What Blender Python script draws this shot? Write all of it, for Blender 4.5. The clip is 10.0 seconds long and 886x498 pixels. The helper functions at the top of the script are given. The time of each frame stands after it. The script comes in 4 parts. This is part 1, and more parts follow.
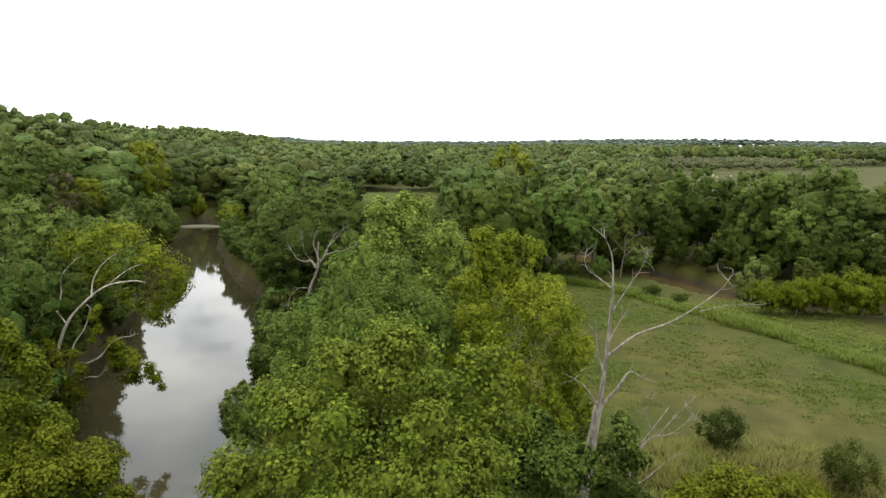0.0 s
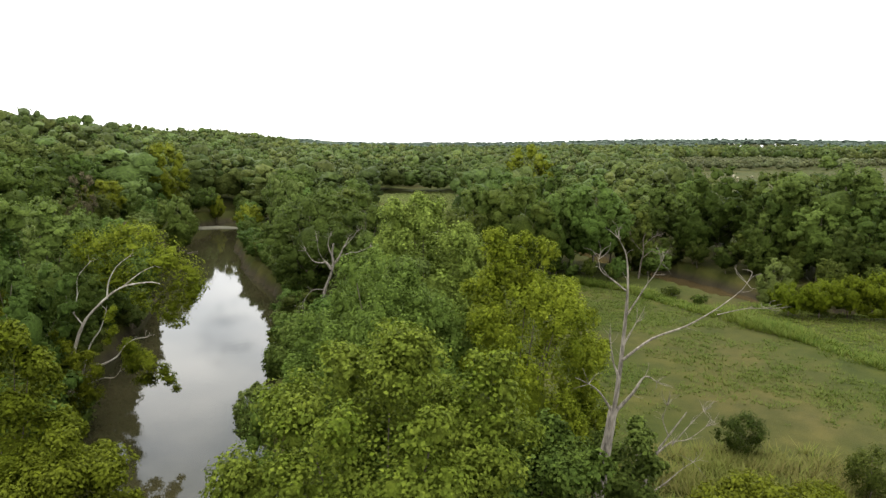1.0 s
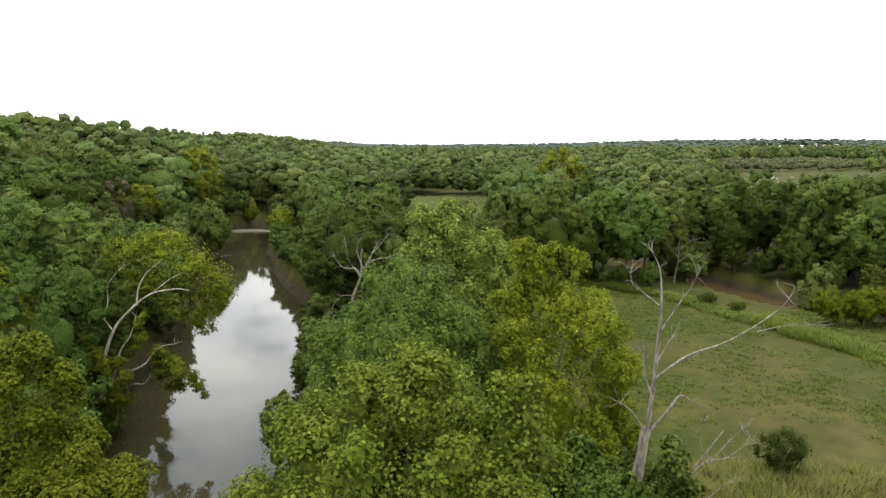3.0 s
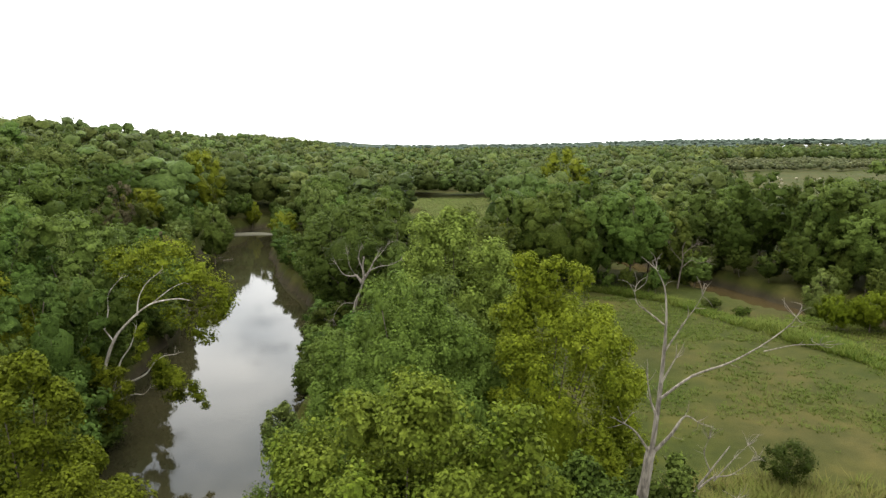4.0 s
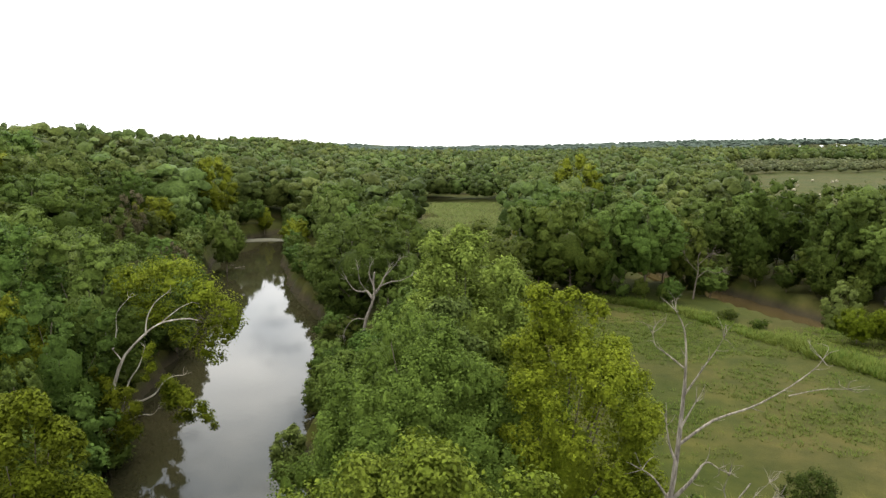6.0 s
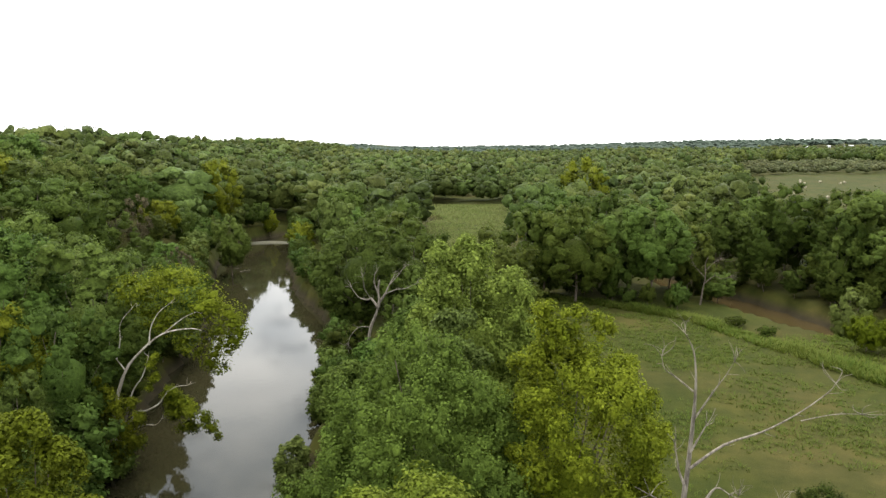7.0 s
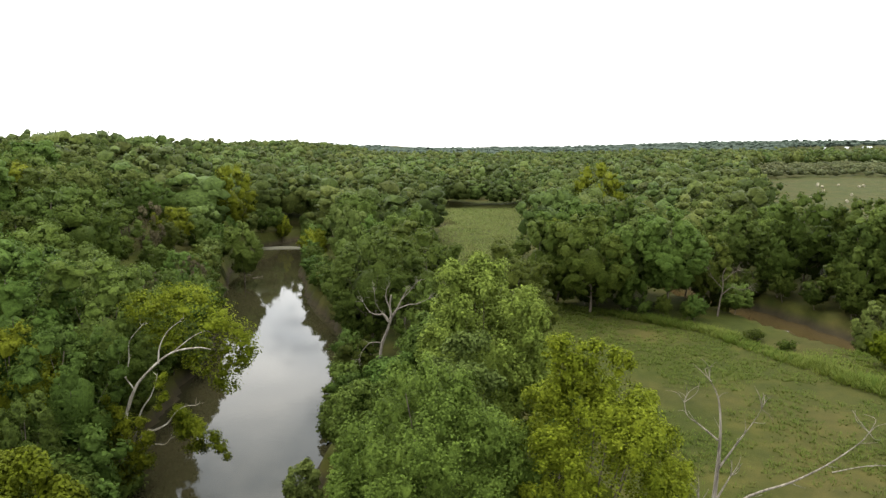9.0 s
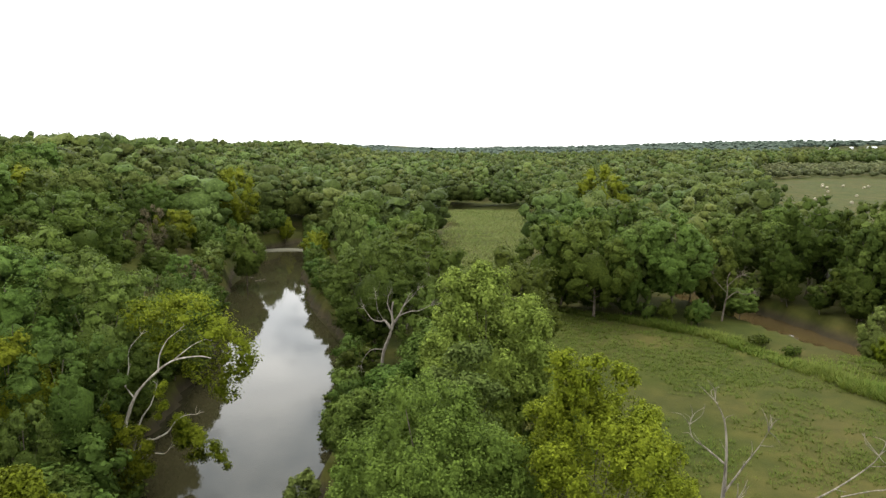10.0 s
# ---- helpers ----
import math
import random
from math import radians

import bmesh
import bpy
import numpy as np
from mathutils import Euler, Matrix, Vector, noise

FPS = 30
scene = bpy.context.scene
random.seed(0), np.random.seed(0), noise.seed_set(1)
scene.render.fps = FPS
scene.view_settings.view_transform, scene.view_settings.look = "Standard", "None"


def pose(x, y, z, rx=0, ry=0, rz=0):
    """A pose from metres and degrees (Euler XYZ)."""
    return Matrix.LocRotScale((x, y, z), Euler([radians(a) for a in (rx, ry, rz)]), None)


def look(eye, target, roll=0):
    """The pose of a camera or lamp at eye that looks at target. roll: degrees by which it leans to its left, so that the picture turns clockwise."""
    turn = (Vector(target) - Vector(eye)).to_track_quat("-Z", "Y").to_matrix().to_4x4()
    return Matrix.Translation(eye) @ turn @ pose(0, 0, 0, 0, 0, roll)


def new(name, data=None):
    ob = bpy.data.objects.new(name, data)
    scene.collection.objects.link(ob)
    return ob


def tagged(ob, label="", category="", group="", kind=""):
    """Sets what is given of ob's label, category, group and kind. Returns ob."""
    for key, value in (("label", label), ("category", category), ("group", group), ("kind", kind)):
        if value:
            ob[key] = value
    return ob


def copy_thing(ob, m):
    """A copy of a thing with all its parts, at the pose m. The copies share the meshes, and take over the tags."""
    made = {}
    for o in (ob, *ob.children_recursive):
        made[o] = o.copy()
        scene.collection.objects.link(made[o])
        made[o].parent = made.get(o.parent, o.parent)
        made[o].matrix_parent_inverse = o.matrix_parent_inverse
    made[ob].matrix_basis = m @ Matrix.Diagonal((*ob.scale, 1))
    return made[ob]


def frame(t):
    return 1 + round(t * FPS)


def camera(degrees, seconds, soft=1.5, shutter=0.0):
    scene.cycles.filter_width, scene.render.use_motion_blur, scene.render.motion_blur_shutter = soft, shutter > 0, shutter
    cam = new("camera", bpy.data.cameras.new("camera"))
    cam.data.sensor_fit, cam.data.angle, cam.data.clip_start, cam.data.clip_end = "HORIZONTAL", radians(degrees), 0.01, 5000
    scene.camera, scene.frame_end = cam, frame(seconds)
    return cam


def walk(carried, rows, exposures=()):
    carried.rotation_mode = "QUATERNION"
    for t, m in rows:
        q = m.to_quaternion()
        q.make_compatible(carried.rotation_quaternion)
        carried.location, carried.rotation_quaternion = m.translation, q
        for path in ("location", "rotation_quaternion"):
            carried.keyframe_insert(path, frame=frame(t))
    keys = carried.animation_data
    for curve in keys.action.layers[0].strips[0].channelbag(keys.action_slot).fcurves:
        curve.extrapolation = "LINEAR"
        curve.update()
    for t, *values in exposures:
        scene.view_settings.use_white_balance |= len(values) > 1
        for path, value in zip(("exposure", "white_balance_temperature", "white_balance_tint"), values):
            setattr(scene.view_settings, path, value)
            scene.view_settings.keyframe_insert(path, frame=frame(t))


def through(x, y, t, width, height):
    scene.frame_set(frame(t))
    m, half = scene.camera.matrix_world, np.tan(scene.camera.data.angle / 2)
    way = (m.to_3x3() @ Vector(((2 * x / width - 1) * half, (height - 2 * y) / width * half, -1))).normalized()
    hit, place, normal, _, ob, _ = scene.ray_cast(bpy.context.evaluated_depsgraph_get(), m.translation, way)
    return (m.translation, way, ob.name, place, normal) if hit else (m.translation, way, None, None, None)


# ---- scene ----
cam = camera(64.70, 10.0, soft=1.4)
PATH = [
    (0, pose(-0.000, -0.000, 24.600, 81.117, -0.927, -0.000)),
    (0.5, pose(0.172, 0.242, 24.591, 81.159, -0.807, 0.242)),
    (1, pose(0.308, 0.492, 24.554, 81.187, -0.687, 1.463)),
    (1.5, pose(0.402, 0.746, 24.511, 81.235, -0.630, 2.867)),
    (2, pose(0.488, 0.989, 24.500, 81.249, -0.533, 3.642)),
    (2.5, pose(0.549, 1.248, 24.607, 81.275, -0.448, 3.968)),
    (4, pose(0.647, 2.076, 25.504, 81.312, -0.220, 4.355)),
    (4.5, pose(0.670, 2.367, 25.806, 81.328, -0.178, 4.627)),
    (5, pose(0.682, 2.624, 26.129, 81.351, -0.132, 4.880)),
    (5.5, pose(0.657, 2.928, 26.469, 81.361, -0.071, 5.110)),
    (7, pose(0.610, 3.828, 27.523, 81.365, -0.027, 5.812)),
    (7.5, pose(0.591, 4.114, 27.836, 81.375, -0.018, 6.039)),
    (8, pose(0.526, 4.462, 28.158, 81.384, -0.053, 6.293)),
    (8.5, pose(0.522, 4.784, 28.445, 81.405, -0.026, 6.584)),
    (9, pose(0.519, 5.091, 28.754, 81.422, -0.025, 6.906)),
    (9.5, pose(0.537, 5.405, 29.078, 81.427, -0.028, 7.186)),
    (10, pose(0.565, 5.685, 29.323, 81.404, -0.023, 7.187)),
]
walk(cam, PATH)
# ---- end of path ----

# ---------------------------------------------------------------- light
world = bpy.data.worlds.new("overcast_sky")
scene.world = world
world.use_nodes = True
wt = world.node_tree
for n in list(wt.nodes):
    wt.nodes.remove(n)
SUN_EL, SUN_ROT = radians(66), radians(-20)


def wnode(kind, **at):
    n = wt.nodes.new(kind)
    for k, v in at.items():
        n.inputs[k.replace("_", " ")].default_value = v
    return n


sky = wt.nodes.new("ShaderNodeTexSky")
sky.sky_type, sky.sun_disc, sky.sun_elevation, sky.sun_rotation = "NISHITA", False, SUN_EL, SUN_ROT
sky_gain = wt.nodes.new("ShaderNodeVectorMath")
sky_gain.operation = "SCALE"
sky_gain.inputs["Scale"].default_value = 0.13
wt.links.new(sky.outputs[0], sky_gain.inputs[0])
tc = wt.nodes.new("ShaderNodeTexCoord")
squash = wt.nodes.new("ShaderNodeMapping")
squash.inputs["Scale"].default_value = (1.0, 1.0, 3.2)
wt.links.new(tc.outputs["Generated"], squash.inputs["Vector"])
cloud_a = wnode("ShaderNodeTexNoise", Scale=2.6, Detail=7.0, Roughness=0.55, Distortion=0.4)
cloud_b = wnode("ShaderNodeTexNoise", Scale=5.5, Detail=6.0, Roughness=0.6)
for c in (cloud_a, cloud_b):
    wt.links.new(squash.outputs[0], c.inputs["Vector"])
# thick or thin cloud: bright white towards the horizon, greyer higher up
shade = wt.nodes.new("ShaderNodeValToRGB")
shade.color_ramp.elements[0].position, shade.color_ramp.elements[0].color = 0.36, (2.2, 2.4, 2.65, 1)
shade.color_ramp.elements[1].position, shade.color_ramp.elements[1].color = 0.62, (4.3, 4.3, 4.25, 1)
wt.links.new(cloud_a.outputs["Fac"], shade.inputs["Fac"])
sep = wt.nodes.new("ShaderNodeSeparateXYZ")
wt.links.new(tc.outputs["Generated"], sep.inputs[0])
low = wt.nodes.new("ShaderNodeMapRange")
low.inputs["From Min"].default_value, low.inputs["From Max"].default_value = 0.10, 0.26
low.inputs["To Min"].default_value, low.inputs["To Max"].default_value = 0.0, 1.0
wt.links.new(sep.outputs["Z"], low.inputs["Value"])
height_mix = wt.nodes.new("ShaderNodeMix")
height_mix.data_type = "RGBA"
height_mix.inputs["A"].default_value = (3.1, 3.1, 3.08, 1)
wt.links.new(low.outputs[0], height_mix.inputs["Factor"])
wt.links.new(shade.outputs["Color"], height_mix.inputs["B"])
gap = wt.nodes.new("ShaderNodeMapRange")
gap.inputs["From Min"].default_value, gap.inputs["From Max"].default_value = 0.30, 0.47
gap.inputs["To Min"].default_value, gap.inputs["To Max"].default_value = 0.28, 1.0
wt.links.new(cloud_b.outputs["Fac"], gap.inputs["Value"])
cover = wt.nodes.new("ShaderNodeMix")
cover.data_type = "RGBA"
wt.links.new(gap.outputs[0], cover.inputs["Factor"])
wt.links.new(sky_gain.outputs[0], cover.inputs["A"])
wt.links.new(height_mix.outputs["Result"], cover.inputs["B"])
# an overcast sky is brightest overhead
zenith = wt.nodes.new("ShaderNodeMapRange")
zenith.interpolation_type = "SMOOTHSTEP"
zenith.inputs["From Min"].default_value, zenith.inputs["From Max"].default_value = 0.35, 0.95
zenith.inputs["To Min"].default_value, zenith.inputs["To Max"].default_value = 0.58, 0.85
wt.links.new(sep.outputs["Z"], zenith.inputs["Value"])
back = wnode("ShaderNodeBackground", Strength=1.0)
wt.links.new(zenith.outputs[0], back.inputs["Strength"])
wt.links.new(cover.outputs["Result"], back.inputs["Color"])
wout = wt.nodes.new("ShaderNodeOutputWorld")
wt.links.new(back.outputs[0], wout.inputs["Surface"])

sun = new("sun", bpy.data.lights.new("sun", "SUN"))
sun.data.energy, sun.data.angle, sun.data.color = 2.1, radians(18), (1.0, 0.94, 0.84)
sun.matrix_world = look((math.sin(SUN_ROT) * 60, math.cos(SUN_ROT) * 60, 60 * math.tan(SUN_EL)), (0, 0, 0))
scene.view_settings.exposure = 0.42


# ---------------------------------------------------------------- materials
def material(name):
    m = bpy.data.materials.new(name)
    m.use_nodes = True
    nt = m.node_tree
    b = nt.nodes["Principled BSDF"]
    return m, nt, b


def node(nt, kind, **at):
    n = nt.nodes.new(kind)
    for k, v in at.items():
        n.inputs[k.replace("_", " ")].default_value = v
    return n


def ramp(nt, fac, stops):
    r = nt.nodes.new("ShaderNodeValToRGB")
    els = r.color_ramp.elements
    while len(els) < len(stops):
        els.new(0.5)
    for e, (p, c) in zip(els, stops):
        e.position, e.color = p, (*c, 1)
    nt.links.new(fac, r.inputs["Fac"])
    return r.outputs["Color"]


def mix(nt, fac, a, b, mode="MIX"):
    n = nt.nodes.new("ShaderNodeMix")
    n.data_type, n.blend_type = "RGBA", mode
    for key, v in (("Factor", fac), ("A", a), ("B", b)):
        if isinstance(v, bpy.types.NodeSocket):
            nt.links.new(v, n.inputs[key])
        elif key == "Factor":
            n.inputs[key].default_value = v
        else:
            n.inputs[key].default_value = (*v, 1)
    return n.outputs["Result"]


def position(nt):
    return nt.nodes.new("ShaderNodeNewGeometry").outputs["Position"]


def noise_at(nt, scale, detail=3.0, rough=0.5):
    n = node(nt, "ShaderNodeTexNoise", Scale=scale, Detail=detail, Roughness=rough)
    nt.links.new(position(nt), n.inputs["Vector"])
    return n.outputs["Fac"]


def leaf_material(name, dark, mid, light, joined=False, through=0.28, grain=3.2, vary=1.0):
    """Leaves: each one a little different, clumps and whole trees too; fine grain with dark leaf gaps painted in, and
    relief, for the leaf mass behind them.
    """
    m, nt, b = material(name)
    geo = nt.nodes.new("ShaderNodeNewGeometry")
    info = nt.nodes.new("ShaderNodeObjectInfo")
    soft_dark, soft_light = [tuple(0.5 * (p + q) for p, q in zip(mid, c)) for c in (dark, light)]
    col = ramp(nt, geo.outputs["Random Per Island"], [(0.0, soft_dark), (0.5, mid), (1.0, soft_light)])
    clump = noise_at(nt, 0.55, 3.0)
    col = mix(nt, ramp(nt, clump, [(0.3, (0, 0, 0)), (0.7, (0.6, 0.6, 0.6))]), col, light)
    # grain in the colour: darker spots stand in for shaded gaps between leaves
    fine = noise_at(nt, grain, 5.0, 0.68)
    col = mix(nt, 1.0, col, ramp(nt, fine, [(0.36, (0.55, 0.57, 0.55)), (0.50, (0.92, 0.92, 0.92)), (0.66, (1.25, 1.25, 1.15))]), "MULTIPLY")
    hsv = node(nt, "ShaderNodeHueSaturation", Saturation=1.08)
    if joined:
        r1, r2 = [nt.nodes.new("ShaderNodeAttribute") for _ in range(2)]
        r1.attribute_name, r2.attribute_name = "tree_hue", "tree_tone"
        r1, r2 = r1.outputs["Fac"], r2.outputs["Fac"]
    else:
        w = node(nt, "ShaderNodeTexWhiteNoise")
        w.noise_dimensions = "1D"
        nt.links.new(info.outputs["Random"], w.inputs["W"])
        r1, r2 = info.outputs["Random"], w.outputs["Value"]
    for r, key, a, z in ((r1, "Hue", 0.490 - 0.016 * vary, 0.490 + 0.014 * vary), (r2, "Value", 0.98 - 0.24 * vary, 0.98 + 0.24 * vary)):
        mr = node(nt, "ShaderNodeMapRange", To_Min=a, To_Max=z)
        nt.links.new(r, mr.inputs["Value"])
        nt.links.new(mr.outputs[0], hsv.inputs[key])
    nt.links.new(col, hsv.inputs["Color"])
    nt.links.new(hsv.outputs[0], b.inputs["Base Color"])
    b.inputs["Roughness"].default_value = 0.6
    b.inputs["Specular IOR Level"].default_value = 0.04
    bump = node(nt, "ShaderNodeBump", Strength=0.6, Distance=0.6 / grain)
    nt.links.new(fine, bump.inputs["Height"])
    nt.links.new(bump.outputs[0], b.inputs["Normal"])
    tr = nt.nodes.new("ShaderNodeBsdfTranslucent")
    nt.links.new(hsv.outputs[0], tr.inputs["Color"])
    ms = nt.nodes.new("ShaderNodeMixShader")
    ms.inputs[0].default_value = through
    nt.links.new(b.outputs[0], ms.inputs[1])
    nt.links.new(tr.outputs[0], ms.inputs[2])
    nt.links.new(ms.outputs[0], nt.nodes["Material Output"].inputs["Surface"])
    return m


LEAF = {
    "green": leaf_material("leaf_green", (0.040, 0.065, 0.016), (0.060, 0.097, 0.023), (0.090, 0.133, 0.034)),
    "fresh": leaf_material("leaf_fresh_green", (0.038, 0.071, 0.016), (0.079, 0.125, 0.028), (0.131, 0.199, 0.046), vary=0.25),
    "poplar": leaf_material("leaf_poplar", (0.072, 0.111, 0.023), (0.133, 0.187, 0.042), (0.207, 0.270, 0.067), vary=0.1),
    "brown": leaf_material("leaf_brown_dry", (0.063, 0.057, 0.027), (0.093, 0.084, 0.043), (0.124, 0.112, 0.064), vary=0.3),
    "yellow": leaf_material("leaf_yellow_green", (0.060, 0.079, 0.010), (0.101, 0.124, 0.016), (0.146, 0.172, 0.026), vary=0.35),
    "olive": leaf_material("leaf_olive_green", (0.048, 0.065, 0.008), (0.081, 0.102, 0.013), (0.117, 0.141, 0.022), vary=0.35),
    "dark": leaf_material("leaf_dark_green", (0.027, 0.044, 0.008), (0.044, 0.066, 0.015), (0.069, 0.092, 0.021)),
    "pale": leaf_material("leaf_pale_green", (0.051, 0.075, 0.020), (0.079, 0.110, 0.030), (0.115, 0.146, 0.045), vary=0.5),
    "lime": leaf_material("leaf_lime_green", (0.035, 0.060, 0.009), (0.084, 0.122, 0.018), (0.171, 0.208, 0.043), vary=0.25),
    "bright": leaf_material("leaf_bright_green", (0.060, 0.090, 0.010), (0.119, 0.159, 0.021), (0.204, 0.244, 0.037), vary=0.25),
    "willow": leaf_material("leaf_willow", (0.054, 0.081, 0.008), (0.081, 0.111, 0.013), (0.111, 0.141, 0.019), vary=0.25),
    "far": leaf_material("leaf_far_woods", (0.031, 0.046, 0.015), (0.050, 0.070, 0.019), (0.071, 0.095, 0.028), True, 0.12, 1.3, vary=1.4),
    # blue-grey tint puts the haze of distance into this leaf colour
    "distant": leaf_material("leaf_distant_haze_tint", (0.040, 0.057, 0.040), (0.051, 0.071, 0.052), (0.063, 0.084, 0.064), True, 0.1, 0.4, vary=0.7),
    "brush": leaf_material("leaf_olive_brush", (0.055, 0.065, 0.026), (0.076, 0.088, 0.038), (0.101, 0.110, 0.054), True, 0.1, 1.0),
}


def bark_material(name, a, b_, scale=6.0):
    m, nt, b = material(name)
    n = node(nt, "ShaderNodeTexNoise", Scale=scale, Detail=6.0, Roughness=0.65)
    mp = node(nt, "ShaderNodeMapping", Scale=(1.0, 1.0, 0.25))
    nt.links.new(position(nt), mp.inputs["Vector"])
    nt.links.new(mp.outputs[0], n.inputs["Vector"])
    col = ramp(nt, n.outputs["Fac"], [(0.38, a), (0.60, b_)])
    nt.links.new(col, b.inputs["Base Color"])
    b.inputs["Roughness"].default_value = 0.9
    bump = node(nt, "ShaderNodeBump", Strength=0.6, Distance=0.04)
    nt.links.new(n.outputs["Fac"], bump.inputs["Height"])
    nt.links.new(bump.outputs[0], b.inputs["Normal"])
    return m


BARK = bark_material("bark_brown", (0.05, 0.038, 0.026), (0.14, 0.11, 0.08))
BARK_PALE = bark_material("bark_pale_sycamore", (0.17, 0.145, 0.105), (0.42, 0.38, 0.31), 3.0)
BARK_DEAD = bark_material("dead_grey_wood", (0.066, 0.054, 0.040), (0.215, 0.187, 0.145), 7.0)


def ground_material():
    m, nt, b = material("ground_grass")
    big, small, tiny = noise_at(nt, 0.055, 4.0, 0.6), noise_at(nt, 0.6, 5.0, 0.65), noise_at(nt, 7.0, 4.0, 0.7)
    turf = ramp(nt, small, [(0.30, (0.024, 0.031, 0.004)), (0.55, (0.033, 0.039, 0.005)), (0.75, (0.042, 0.046, 0.008))])
    dry = ramp(nt, tiny, [(0.3, (0.044, 0.036, 0.010)), (0.7, (0.070, 0.054, 0.019))])
    col = mix(nt, ramp(nt, big, [(0.42, (0, 0, 0)), (0.70, (0.6, 0.6, 0.6))]), turf, dry)
    worn = noise_at(nt, 0.22, 5.0, 0.7)
    col = mix(nt, 1.0, col, ramp(nt, worn, [(0.34, (0.72, 0.76, 0.70)), (0.5, (0.95, 0.95, 0.95)), (0.66, (1.26, 1.18, 1.2))]), "MULTIPLY")
    s = nt.nodes.new("ShaderNodeSeparateXYZ")
    nt.links.new(position(nt), s.inputs[0])
    mud = ramp(nt, small, [(0.3, (0.018, 0.015, 0.008)), (0.7, (0.040, 0.032, 0.016))])
    bank = node(nt, "ShaderNodeMapRange", From_Min=0.5, From_Max=1.6)
    nt.links.new(s.outputs["Z"], bank.inputs["Value"])
    col = mix(nt, bank.outputs[0], mud, col)
    nt.links.new(col, b.inputs["Base Color"])
    b.inputs["Roughness"].default_value = 0.95
    b.inputs["Specular IOR Level"].default_value = 0.1
    bump = node(nt, "ShaderNodeBump", Strength=0.5, Distance=0.12)
    nt.links.new(tiny, bump.inputs["Height"])
    nt.links.new(bump.outputs[0], b.inputs["Normal"])
    return m


GROUND = ground_material()


def water_material(name, a, z):
    m, nt, b = material(name)
    col = ramp(nt, noise_at(nt, 0.08, 3.0), [(0.3, a), (0.7, z)])
    nt.links.new(col, b.inputs["Base Color"])
    b.inputs["Roughness"].default_value = 0.03
    b.inputs["IOR"].default_value = 1.33
    bump = node(nt, "ShaderNodeBump", Strength=0.06, Distance=0.05)
    nt.links.new(noise_at(nt, 1.1, 4.0, 0.55), bump.inputs["Height"])
    nt.links.new(bump.outputs[0], b.inputs["Normal"])
    return m


WATER = water_material("murky_river_water", (0.018, 0.017, 0.008), (0.026, 0.023, 0.011))
MUDDY = water_material("muddy_channel_water", (0.038, 0.027, 0.011), (0.054, 0.038, 0.015))


def plain(name, a, b_, scale, rough=0.9):
    m, nt, b = material(name)
    nt.links.new(ramp(nt, noise_at(nt, scale, 5.0, 0.6), [(0.3, a), (0.7, b_)]), b.inputs["Base Color"])
    b.inputs["Roughness"].default_value = rough
    return m


SAND = plain("pale_sand", (0.042, 0.042, 0.022), (0.078, 0.072, 0.042), 1.5)
STRAW = plain("hay_straw", (0.20, 0.18, 0.11), (0.31, 0.28, 0.19), 4.0)
WHITE = plain("white_siding", (0.74, 0.74, 0.72), (0.82, 0.82, 0.80), 0.4, 0.6)
ROOF = plain("grey_metal_roof", (0.45, 0.46, 0.47), (0.6, 0.6, 0.6), 0.5, 0.4)
GLASS_DARK = plain("dark_window", (0.02, 0.02, 0.025), (0.04, 0.04, 0.05), 0.5, 0.1)


def grass_material(name, a, b_, c):
    m, nt, b = material(name)
    geo = nt.nodes.new("ShaderNodeNewGeometry")
    col = ramp(nt, geo.outputs["Random Per Island"], [(0.0, a), (0.55, b_), (1.0, c)])
    col = mix(nt, ramp(nt, noise_at(nt, 0.12, 3.0), [(0.4, (0, 0, 0)), (0.7, (0.5, 0.5, 0.5))]), col, c)
    nt.links.new(col, b.inputs["Base Color"])
    b.inputs["Roughness"].default_value = 0.8
    b.inputs["Specular IOR Level"].default_value = 0.1
    tr = nt.nodes.new("ShaderNodeBsdfTranslucent")
    nt.links.new(col, tr.inputs["Color"])
    ms = nt.nodes.new("ShaderNodeMixShader")
    ms.inputs[0].default_value = 0.38
    nt.links.new(b.outputs[0], ms.inputs[1])
    nt.links.new(tr.outputs[0], ms.inputs[2])
    nt.links.new(ms.outputs[0], nt.nodes["Material Output"].inputs["Surface"])
    return m


TURF = grass_material("pasture_tufts", (0.042, 0.068, 0.009), (0.060, 0.086, 0.012), (0.090, 0.106, 0.020))
TALL = grass_material("tall_bank_grass", (0.046, 0.078, 0.009), (0.074, 0.106, 0.013), (0.116, 0.128, 0.025))
ROUGH = grass_material("meadow_blades", (0.070, 0.100, 0.020), (0.100, 0.128, 0.030), (0.140, 0.146, 0.050))
WEED = grass_material("dry_weeds", (0.090, 0.084, 0.020), (0.120, 0.105, 0.032), (0.095, 0.118, 0.018))


